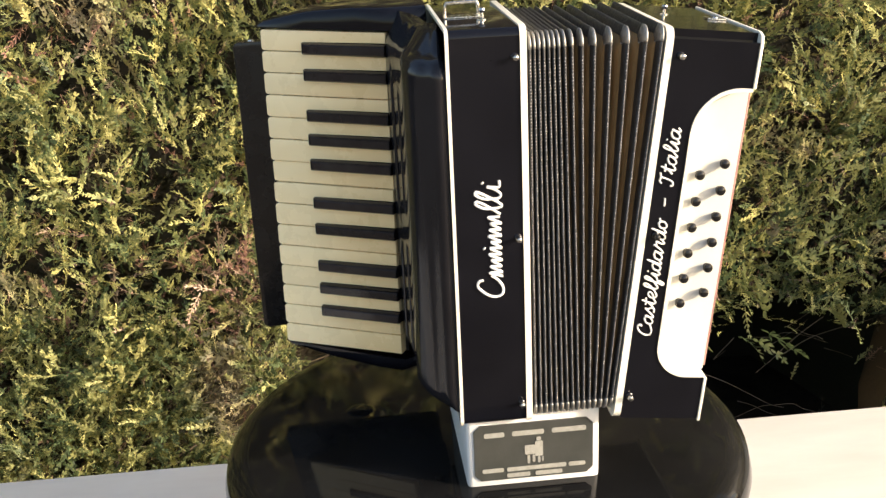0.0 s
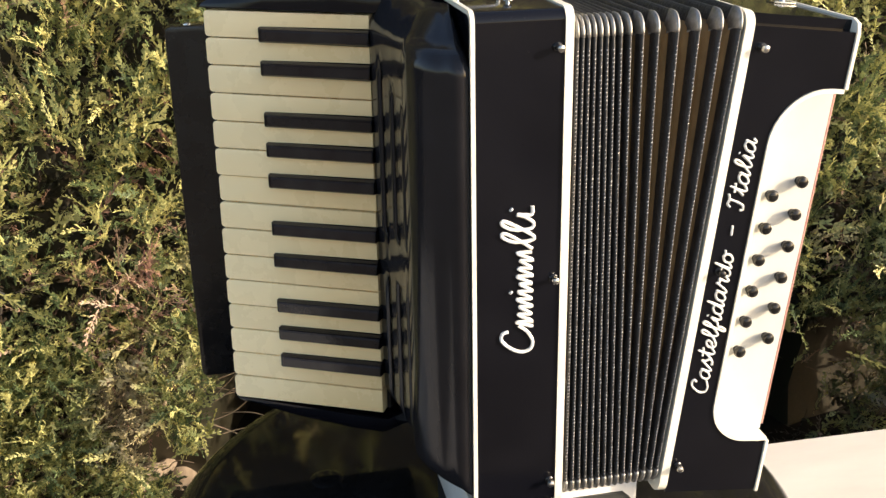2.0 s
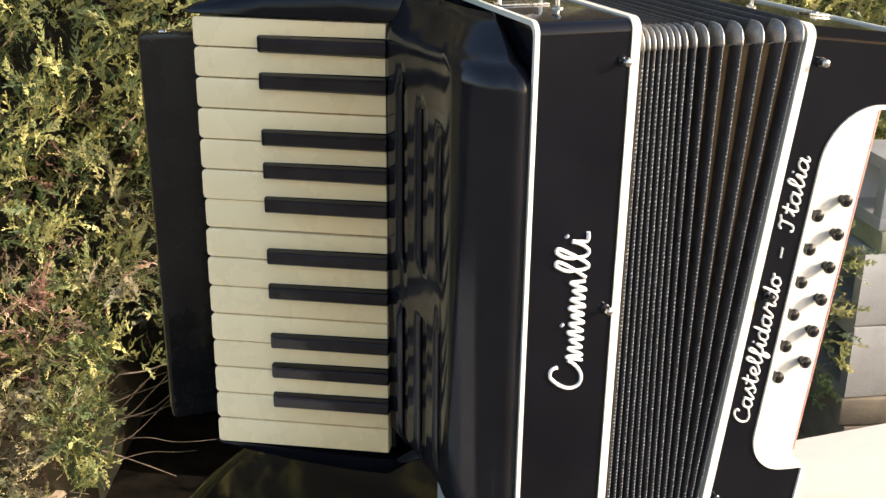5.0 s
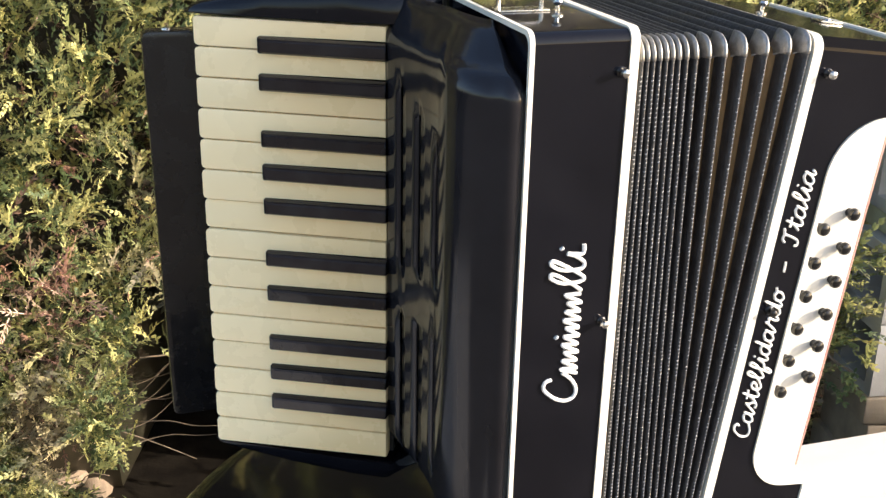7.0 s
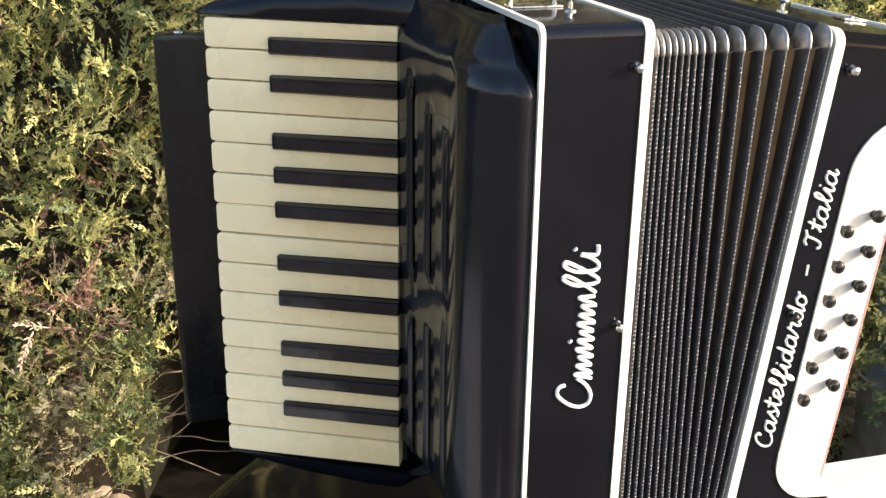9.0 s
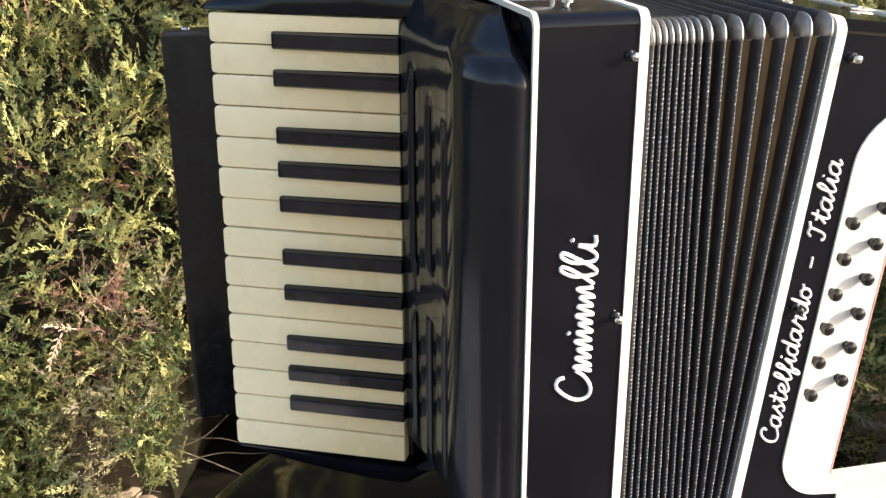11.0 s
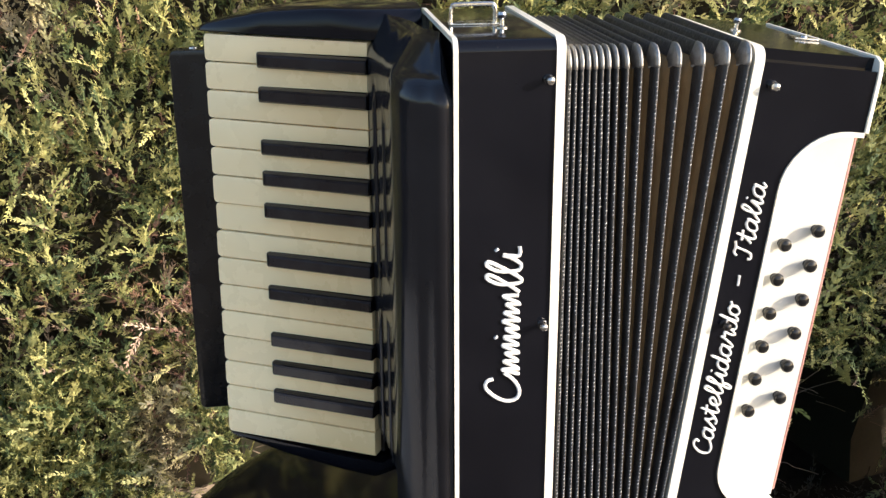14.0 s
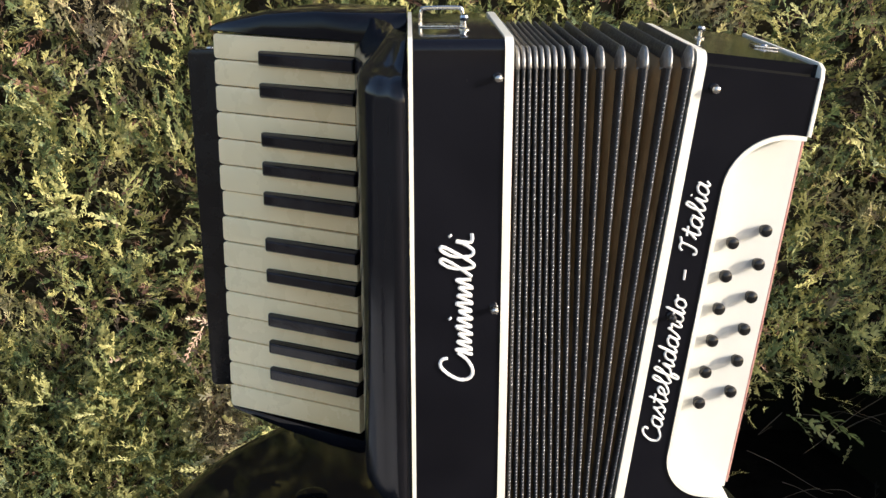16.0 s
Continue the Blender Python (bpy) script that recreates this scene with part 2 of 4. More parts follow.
def box(bm, x0, x1, y0, y1, z0, z1, bevel=0.0, seg=2):
    vs = [bm.verts.new(p) for p in ((x0, y0, z0), (x1, y0, z0), (x1, y1, z0), (x0, y1, z0), (x0, y0, z1), (x1, y0, z1), (x1, y1, z1), (x0, y1, z1))]
    fs = [bm.faces.new([vs[i] for i in q]) for q in ((0, 3, 2, 1), (4, 5, 6, 7), (0, 1, 5, 4), (1, 2, 6, 5), (2, 3, 7, 6), (3, 0, 4, 7))]
    if bevel:
        bmesh.ops.bevel(bm, geom=list({e for f in fs for e in f.edges}), offset=bevel, segments=seg, affect="EDGES", profile=0.6)


def lathe(bm, prof, m=Matrix(), n=20):
    """prof: rows of (radius, height) turned about the local z axis, placed by m."""
    rows = []
    for r, h in prof:
        if r < 1e-6:
            rows.append([bm.verts.new(m @ Vector((0, 0, h)))])
        else:
            rows.append([bm.verts.new(m @ Vector((r * math.cos(2 * math.pi * i / n), r * math.sin(2 * math.pi * i / n), h))) for i in range(n)])
    for p, q in zip(rows, rows[1:]):
        for i in range(n):
            j = (i + 1) % n
            loop = [p[i % len(p)], p[j % len(p)], q[j % len(q)], q[i % len(q)]]
            loop = list(dict.fromkeys(loop))
            if len(loop) > 2:
                bm.faces.new(loop)
    for row in (rows[0], rows[-1]):
        if len(row) > 2:
            bm.faces.new(row)


def tube(bm, pts, radii, n=8, cap=True):
    pts = [Vector(p) for p in pts]
    if isinstance(radii, (int, float)):
        radii = [radii] * len(pts)
    rows, side = [], None
    for i, p in enumerate(pts):
        d = (pts[min(i + 1, len(pts) - 1)] - pts[max(i - 1, 0)]).normalized()
        if side is None:
            side = d.orthogonal().normalized()
        side = (side - d * side.dot(d)).normalized()
        up = d.cross(side)
        rows.append([bm.verts.new(p + radii[i] * (side * math.cos(2 * math.pi * k / n) + up * math.sin(2 * math.pi * k / n))) for k in range(n)])
    for p, q in zip(rows, rows[1:]):
        for k in range(n):
            bm.faces.new((p[k], p[(k + 1) % n], q[(k + 1) % n], q[k]))
    if cap:
        bm.faces.new(rows[0]), bm.faces.new(rows[-1])


def spline(pts, n=8):
    """Catmull-Rom through pts."""
    pts = [Vector(p) for p in pts]
    out = []
    for i in range(len(pts) - 1):
        a, b, c, d = pts[max(i - 1, 0)], pts[i], pts[i + 1], pts[min(i + 2, len(pts) - 1)]
        for k in range(n):
            t = k / n
            out.append(0.5 * (2 * b + (c - a) * t + (2 * a - 5 * b + 4 * c - d) * t * t + (3 * b - a - 3 * c + d) * t ** 3))
    out.append(pts[-1])
    return out


# ---------------------------------------------------------------- ground, slab, stool
GROUND, SLAB, SEAT = -0.18, 0.52, 0.738
bm = bmesh.new()
gx, gy = 90, 70
grid = {}
for i in range(gx + 1):
    for j in range(gy + 1):
        x, y = -3 + 6 * i / gx, -2.0 + 5.0 * j / gy
        edge = i in (0, gx) or j in (0, gy)
        if edge:
            x, y = x * (60 if i in (0, gx) else 1), y * (60 if j in (0, gy) else 1)
        grid[i, j] = bm.verts.new((x, y, GROUND + (0 if edge else 0.02 * noise.noise(Vector((x * 3, y * 3, 0))) + 0.012 * noise.noise(Vector((x * 14, y * 14, 4))))))
for i in range(gx):
    for j in range(gy):
        bm.faces.new((grid[i, j], grid[i + 1, j], grid[i + 1, j + 1], grid[i, j + 1]))
ground = part("ground", bm, PATIO)
ground.data.materials.append(SOIL_SHADE)
# beyond the gravel, the soil with shade in its colour
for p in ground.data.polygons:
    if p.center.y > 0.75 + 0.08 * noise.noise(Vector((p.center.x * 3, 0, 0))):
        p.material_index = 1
tagged(ground, "sandy gravel running into bare soil, darkened for the hedge's shade", "ground", kind="structure")

table = thing("stone_bench", (0, 0, 0), "low bench with a cream veined stone slab on an added solid base", "bench")
table.rotation_euler = (0, 0, radians(-0.7))
bm = bmesh.new()
# the slab's far right end is unseen, lengthened to shade the hedge foot
box(bm, -1.15, 2.25, -0.16, 0.443, SLAB - 0.045, SLAB, 0.004)
part("slab", bm, MARBLE, table)
bm = bmesh.new()
# unseen base, made solid so that no low sun passes beneath
box(bm, -1.11, 2.21, -0.13, 0.415, GROUND - 0.04, SLAB - 0.045, 0.006)
part("base", bm, BLOCK, table, "plain pale base, unseen, added to stop sun under the slab")

stool = thing("round_stool", (-0.015, 0.105, SLAB), "low round stool with a glossy black top on the slab", "stool")
R, TOPH = 0.221, SEAT - SLAB
bm = bmesh.new()
lathe(bm, [(0, TOPH - 0.04), (R - 0.012, TOPH - 0.04), (R - 0.003, TOPH - 0.034), (R, TOPH - 0.022), (R - 0.003, TOPH - 0.010), (R - 0.011, TOPH - 0.002), (R - 0.022, TOPH), (0, TOPH)], n=96)
part("seat", bm, STOOL, stool)
bm = bmesh.new()
lathe(bm, [(0, TOPH - 0.056), (R - 0.012, TOPH - 0.056), (R - 0.008, TOPH - 0.052), (R - 0.008, TOPH - 0.0405), (0, TOPH - 0.0405)], n=96)
part("rim", bm, STOOLRING, stool, "pale grey rim under the seat")
bm = bmesh.new()
lathe(bm, [(0.15, 0), (0.15, 0.012), (0.05, 0.03), (0.035, 0.05), (0.035, TOPH - 0.056)], n=40)
part("pedestal", bm, LACQUER_DULL, stool)
bm = bmesh.new()
lathe(bm, [(0.012, 0), (0.011, 0.0006), (0.008, 0.0009), (0, 0.0010)], Matrix.Translation((-0.105, 0.045, TOPH)), 24)
part("button", bm, STOOL, stool)

# ---------------------------------------------------------------- white box with a plaque under the accordion
sign = thing("display_box", (0.0105, 0.012, SEAT), "white plastic box with a grey printed plaque, under the accordion", "box")
BW, BD, BH = 0.0515, 0.128, 0.060
bm = bmesh.new()
prism(bm, rounded_rect(-BW, BW, 0, BD, 0.004, 3), 0, BH, along_z, 0.0015)
part("body", bm, SIGNWHITE, sign)
bm = bmesh.new()
pw, p0, p1, cc = BW - 0.0055, 0.0055, 0.0535, 0.005
outline = [(pw - cc, p0), (pw, p0 + cc), (pw, p1 - cc), (pw - cc, p1), (-pw + cc, p1), (-pw, p1 - cc), (-pw, p0 + cc), (-pw + cc, p0)]
prism(bm, outline, -0.0012, 0.001, along_y)
plaque = part("plaque", bm, SIGNGREY, sign, "grey plaque with pale print")


def bars(name, z, h, spans):
    for a, b in spans:
        bm = bmesh.new()
        prism(bm, rounded_rect(a, b, z, z + h, h * 0.3, 2), -0.0017, -0.0011, along_y)
        part(name, bm, SIGNPRINT, plaque, "plain pale printed bar")


bars("print_bar", 0.0430, 0.0040, [(-0.038, -0.0225), (-0.0165, 0.008), (0.014, 0.0405)])
bars("print_bar", 0.0125, 0.0034, [(-0.040, -0.0235), (-0.021, 0.025), (0.027, 0.040)])
bars("print_bar", 0.0072, 0.0034, [(-0.021, -0.003), (0.001, 0.022)])
bm = bmesh.new()
for a, b, z0, z1 in ((-0.007, 0.001, 0.026, 0.034), (0.001, 0.007, 0.024, 0.037), (0.002, 0.0055, 0.0375, 0.0405), (-0.005, -0.003, 0.018, 0.0255), (-0.001, 0.001, 0.019, 0.0255), (0.003, 0.005, 0.018, 0.0235), (0.006, 0.0075, 0.019, 0.0235)):
    prism(bm, rounded_rect(a, b, z0, z1, 0.0009, 2), -0.0017, -0.0011, along_y)
part("emblem", bm, SIGNPRINT, plaque, "small pale emblem")

# ---------------------------------------------------------------- the accordion
acc = thing("accordion", (0, 0, 0), "small black piano accordion with cream keys and trim, bellows fanned open", "accordion")
Z0, Z1, DEPTH = 0.799, 1.089, 0.136


def trim_loop(name, x0, x1, parent, proud=0.0012, width=0.004, z0=Z0, z1=Z1, r=0.0055, mat=CREAM):
    bm = bmesh.new()
    ring(bm, rounded_rect(-proud, DEPTH + proud, z0 - proud, z1 + proud, r + proud), rounded_rect(width, DEPTH - width, z0 + width, z1 - width, r), x0, x1, along_x)
    return part(name, bm, mat, parent)


bm = bmesh.new()
prism(bm, rounded_rect(0, DEPTH, Z0, Z1, 0.0055, 6), -0.0432, 0.0036, along_x)
treble = part("treble_body", bm, LACQUER, acc, "glossy black treble casing")
trim_loop("edge_trim", -0.0455, -0.0432, treble, proud=0.0009, width=0.0016)
trim_loop("bellows_trim", 0.0036, 0.0080, treble, proud=0.0010)


def stud(parent, x, z, y=0.0, dark=False):
    m = Matrix.Translation((x, y, z)) @ Matrix.Rotation(radians(90), 4, "X")
    bm = bmesh.new()
    lathe(bm, [(0.0026, 0), (0.0026, 0.0005), (0.0020, 0.0010), (0, 0.0010)], m, 18)
    base = part("stud_base", bm, LACQUER_DULL, parent, "black stud socket")
    bm = bmesh.new()
    lathe(bm, [(0.0012, 0.001), (0.0012, 0.0026), (0.0018, 0.0032), (0.0022, 0.0043), (0.0018, 0.0054), (0.0009, 0.0059), (0, 0.0060)], m, 18)
    part("stud_head", bm, LACQUER_DULL if dark else CHROME, base, "" if dark else "chrome stud head")


for z in (1.070, 0.944, 0.815):
    stud(treble, 0.0, z)

# grille cover between the casing and the keys
PROFILE = [(-0.0462, 0.0005), (-0.0505, 0.0008), (-0.0545, 0.0022), (-0.0560, 0.0050), (-0.0610, 0.0080), (-0.0665, 0.0135), (-0.0706, 0.0205), (-0.0730, 0.0270), (-0.0739, 0.0330),
           (-0.0735, 0.0390), (-0.0725, 0.0460), (-0.0722, 0.0502), (-0.0721, 0.0600), (-0.0724, 0.0680), (-0.0730, 0.0740), (-0.0733, 0.0782), (-0.0740, 0.0880), (-0.0750, 0.0950),
           (-0.0756, 0.0990), (-0.0762, 0.1032), (-0.0775, 0.1120), (-0.0785, 0.1190), (-0.0792, 0.1260)]
SLOTS = {10: ((0.836, 0.918), (0.948, 1.028)), 14: ((0.825, 0.916), (0.945, 1.035)), 18: ((0.816, 0.912), (0.941, 1.044))}
zs = sorted({0.811 + 0.018 * (1 - math.cos(radians(a))) for a in range(0, 91, 10)} | {1.056, 1.059, 1.0615, 1.064, 1.066, 1.068, 1.0695, 1.071, 1.073, 1.077, 1.082, 1.0875}
            | {v for s in SLOTS.values() for ab in s for v in ab} | {0.85, 0.87, 0.96, 0.98, 1.0})
bm = bmesh.new()
rows = []
for z in zs:
    s = (0.829 - z) / 0.018 if z < 0.829 else 0.0
    f = math.sqrt(max(0.0, 1 - min(1.0, s) ** 2))
    # above, a rounded shoulder and then a flat slope back to the casing
    q, h = min(1.0, max(0.0, (z - 1.0575) / 0.0125)), max(0.0, (z - 1.070) / 0.0175)
    set_back = 0.016 * (1 - math.sqrt(1 - q * q)) + 0.030 * h
    f -= 0.16 * (1 - math.sqrt(1 - q * q)) + 0.62 * h
    row = []
    for k, (x, y) in enumerate(PROFILE):
        back = k / (len(PROFILE) - 1)
        g = f + (1 - f) * 0.55 * back * back
        row.append(bm.verts.new((-0.0462 + (x + 0.0462) * g, y + set_back * max(0.0, 1 - y / 0.126), z)))
    rows.append(row)
for i in range(len(zs) - 1):
    for k in range(len(PROFILE) - 1):
        mid = (zs[i] + zs[i + 1]) / 2
        if k in SLOTS and any(a < mid < b for a, b in SLOTS[k]):
            continue
        bm.faces.new((rows[i][k], rows[i + 1][k], rows[i + 1][k + 1], rows[i][k + 1]))
grille = part("grille_cover", bm, LACQUER_GLOSS, acc, "glossy moulded black grille cover with slots", smooth=50)
mod = grille.modifiers.new("thickness", "SOLIDIFY")
mod.thickness, mod.offset = 0.0012, -1
bm = bmesh.new()
box(bm, -0.0670, -0.0470, 0.042, 0.112, 0.824, 1.040)
part("liner", bm, LINER, grille)

# keyboard: keys lie in a plane that falls back towards the left
K0, K1 = Vector((-0.0785, 0.1245, 0)), Vector((-0.1755, 0.1815, 0))
KDIR = (K1 - K0).normalized()
KNORM = Vector((KDIR.y, -KDIR.x, 0))
if KNORM.y > 0:
    KNORM = -KNORM
KLEN = (K1 - K0).length
KBOT, KTOP, NKEYS = 0.8028, 1.0720, 15
PITCH = (KTOP - KBOT) / NKEYS


def key_place(a, b, c):
    """a: along the key from its inner end, b: height up the keyboard, c: out of the keyboard."""
    s = (KTOP - b) / (KTOP - KBOT)          # the low keys stand a little further forward
    v = K0 + KDIR * a + KNORM * c + Vector((-0.0030, -0.0095, 0)) * s
    return (v.x, v.y, b + 0.005 * s * (1 - a / KLEN))


keyboard = part("key_bed", (lambda b: (prism(b, [(-0.002, KBOT - 0.002), (KLEN - 0.012, KBOT - 0.002), (KLEN - 0.012, KTOP + 0.002), (-0.002, KTOP + 0.002)], -0.030, -0.0095, key_place), b)[1])(bmesh.new()), LACQUER_DULL, acc, "black key bed")
# counted from the top key, with the millimetres by which each stands above its gap
black_after = {1: 3.7, 2: 0.6, 4: 3.7, 5: 1.8, 6: -1.0, 8: 2.3, 9: -2.2, 11: 1.0, 12: -1.3, 13: -3.7}
krand = random.Random(5)
SETTLE = (0, 0.7, 1.2, 1.2, 0.9, 0.6, 0, -0.3, -0.6, -1.3, -1.6, -1.8, -2.0, -2.0, -2.0, -1.4)      # millimetres by which the gaps have worn out of step
GAP = [KTOP - i * PITCH + SETTLE[i] / 1000 for i in range(NKEYS + 1)]
BLACK_Z = {i: KTOP - i * PITCH + up / 1000 for i, up in black_after.items()}
BLACK_W = 0.0047
for i in range(NKEYS):
    lo, hi = GAP[i + 1] + 0.00045, GAP[i] - 0.00045
    n_hi = max(0.0008, hi - BLACK_Z[i] + BLACK_W + 0.0005) if i in BLACK_Z else 0.0
    n_lo = max(0.0008, BLACK_Z[i + 1] + BLACK_W + 0.0005 - lo) if (i + 1) in BLACK_Z else 0.0
    split = KLEN * 0.655
    r = 0.0022
    lift = krand.uniform(-0.0004, 0.0004) - (0.0010 if i == 6 else 0)
    outline = [(0, lo + n_lo)] + ([(split, lo + n_lo), (split, lo)] if n_lo else []) + [(KLEN - r, lo), (KLEN - r * 0.3, lo + r * 0.3), (KLEN, lo + r), (KLEN, hi - r), (KLEN - r * 0.3, hi - r * 0.3), (KLEN - r, hi)]
    outline += ([(split, hi), (split, hi - n_hi)] if n_hi else []) + [(0, hi - n_hi)]
    bm = bmesh.new()
    prism(bm, outline, -0.009, lift, key_place, 0.0004)
    part("white_key", bm, IVORY, keyboard)
for i in sorted(black_after):
    zc, w = BLACK_Z[i], BLACK_W
    bm = bmesh.new()
    a0, a1 = -0.001, KLEN * 0.653
    quad = [(a0, zc - w), (a1, zc - w), (a1, zc + w), (a0, zc + w)]
    q2 = [(a0, zc - w * 0.66), (a1 - 0.0038, zc - w * 0.66), (a1 - 0.0038, zc + w * 0.66), (a0, zc + w * 0.66)]
    r0 = [bm.verts.new(key_place(a, b, -0.006)) for a, b in quad]
    r1 = [bm.verts.new(key_place(a, b, 0.0028)) for a, b in quad]
    r2 = [bm.verts.new(key_place(a, b, 0.0050)) for a, b in q2]
    for p, q in ((r0, r1), (r1, r2)):
        for k in range(4):
            bm.faces.new((p[k], p[(k + 1) % 4], q[(k + 1) % 4], q[k]))
    bm.faces.new(r0), bm.faces.new(r2)
    bmesh.ops.bevel(bm, geom=[e for e in bm.edges], offset=0.0005, segments=2, affect="EDGES")
    part("black_key", bm, EBONY, keyboard)

# end caps of the keyboard, above and below the keys
CAP = [(-0.0462, 0.1250), (-0.060, 0.1235), (-0.0785, 0.1225), (-0.100, 0.1345), (-0.140, 0.1585), (-0.1765, 0.1800), (-0.1795, 0.1850), (-0.176, 0.191), (-0.150, 0.201), (-0.107, 0.203), (-0.076, 0.192), (-0.0462, 0.165)]


def end_cap(z_in, z_out, forward=0.0):
    """A cap whose height swells in an arch from the key fronts to the casing."""
    bm = bmesh.new()
    n = len(CAP)
    mid = Vector((sum(x for x, y in CAP) / n, sum(y for x, y in CAP) / n))
    rows = []
    for s, t in ((0.0, 0.0), (0.0, 0.35), (0.02, 0.60), (0.05, 0.80), (0.11, 0.94), (0.20, 1.0), (0.6, 1.03)):
        row = []
        for x, y in CAP:
            px, py = x + (mid.x - x) * s * (0 if x > -0.05 else 1), y + (mid.y - y) * s
            arch = 1.0 - 0.80 * min(1.0, max(0.0, (-0.098 - px) / 0.082)) ** 1.8
            row.append(bm.verts.new((px, py - forward * min(1.0, max(0.0, (-0.060 - px) / 0.02)), z_in + (z_out - z_in) * t * arch)))
        rows.append(row)
    for p, q in zip(rows, rows[1:]):
        for k in range(n):
            bm.faces.new((p[k], p[(k + 1) % n], q[(k + 1) % n], q[k]))
    bm.faces.new(rows[0]), bm.faces.new(rows[-1])
    return part("end_cap", bm, LACQUER, acc, "curved glossy black keyboard end", smooth=60)


end_cap(1.0732, 1.0900)
end_cap(0.8018, 0.7895, 0.0095)

# back board behind the keys
bm = bmesh.new()
prism(bm, rounded_rect(-0.2030, -0.0462, 0.7925, 1.0550, 0.004, 3), 0.2260, 0.2420, along_y, 0.0012)
board = part("back_board", bm, LACQUER_DULL, acc, "flat black board behind the keys")
bm = bmesh.new()
lathe(bm, [(0.0028, 0), (0.0026, 0.0009), (0.0012, 0.0016), (0, 0.0017)], Matrix.Translation((-0.188, 0.234, 1.055)), 14)
part("screw", bm, CHROME, board)
bm = bmesh.new()
prism(bm, [(-0.0470, 0.1365), (-0.0800, 0.1480), (-0.1560, 0.1960), (-0.1560, 0.2255), (-0.0470, 0.2255)], 0.8030, 1.0720, along_z)
part("rear_casing", bm, LACQUER_DULL, acc)

# bellows: rings round the box, shut below and fanned above
tops = [x + 0.0026 * min(1.0, max(0.0, (i - 7) / 5)) for i, x in enumerate((0.0103, 0.0132, 0.0163, 0.0195, 0.0228, 0.0260, 0.0293, 0.0332, 0.0377, 0.0440, 0.0520, 0.0624, 0.0738, 0.0863, 0.0973))]
bots = [0.0106 + (0.0670 - 0.0106) * i / 14 for i in range(15)]
BZ0, BZ1 = 0.802, 1.084


def fold_x(i, z):
    s = (z - BZ0) / (BZ1 - BZ0)
    if i < 0:
        return 0.0085
    if i > 14:
        return 0.0686 + (0.1012 - 0.0686) * s
    return bots[i] + (tops[i] - bots[i]) * s + 0.0004 * math.sin(5.3 * i + 9 * s) * s * (1 - s)


def loop_points(inset, r, dense=10):
    base = rounded_rect(inset, DEPTH - inset, BZ0 + inset, BZ1 - inset, r, 5)
    out = []
    n = len(base)
    for k in range(n):
        a, b = Vector(base[k]), Vector(base[(k + 1) % n])
        m = dense if (b - a).length > 0.05 else 1
        out += [a.lerp(b, j / m) for j in range(m)]
    return out


def loft(bm, loops):
    rows = [[bm.verts.new(p) for p in loop] for loop in loops]
    n = len(rows[0])
    for p, q in zip(rows, rows[1:]):
        for k in range(n):
            bm.faces.new((p[k], p[(k + 1) % n], q[(k + 1) % n], q[k]))


bellows = part("bellows_core", (lambda b: (box(b, 0.0105, 0.068, 0.024, DEPTH - 0.024, BZ0 + 0.024, BZ1 - 0.03), b)[1])(bmesh.new()), LINER, acc, "dark cardboard inside of the bellows")
VALLEY = 0.018
for i in range(-1, 15):
    # pleat between two fold edges: down to the valley and up again
    loops = []
    for inset, f in ((0.0060, 0.5 * 0.0060 / VALLEY), (VALLEY, 0.5), (0.0060, 1 - 0.5 * 0.0060 / VALLEY)):
        loops.append([(fold_x(i, p[1]) * (1 - f) + fold_x(i + 1, p[1]) * f, p[0], p[1]) for p in loop_points(inset, 0.006)])
    bm = bmesh.new()
    loft(bm, loops)
    pl = part("pleat", bm, TAN, bellows)
    sm = pl.modifiers.new("thickness", "SOLIDIFY")
    sm.thickness = 0.0006


def wall_x(i, z, inset, sgn, out):
    """x on the side wall of fold i, inset from its edge, towards its neighbour on the side sgn."""
    f = 0.5 * max(0.0, inset) / VALLEY
    return fold_x(i, z) * (1 - f) + fold_x(i + sgn, z) * f + sgn * out


EDGE = [(0.0066, -1, 0.0004), (0.0050, -1, 0.0007), (0.0014, -1, 0.0009), (0.0003, -1, 0.0006), (0.0, 1, 0.0), (0.0003, 1, 0.0006), (0.0014, 1, 0.0009), (0.0050, 1, 0.0007), (0.0066, 1, 0.0004)]
stitch = random.Random(8)
THREAD = [(0.0008, -1, 0.0007), (-0.0001, -1, 0.0006), (-0.0004, 1, 0.0), (-0.0001, 1, 0.0006), (0.0008, 1, 0.0007)]
CAPROWS = [(0.0078, -1, 0.0007), (0.0040, -1, 0.0009), (0.0008, -1, 0.0010), (-0.0003, -1, 0.0008), (-0.0007, 1, 0.0), (-0.0003, 1, 0.0008), (0.0008, 1, 0.0010), (0.0040, 1, 0.0009), (0.0078, 1, 0.0007)]
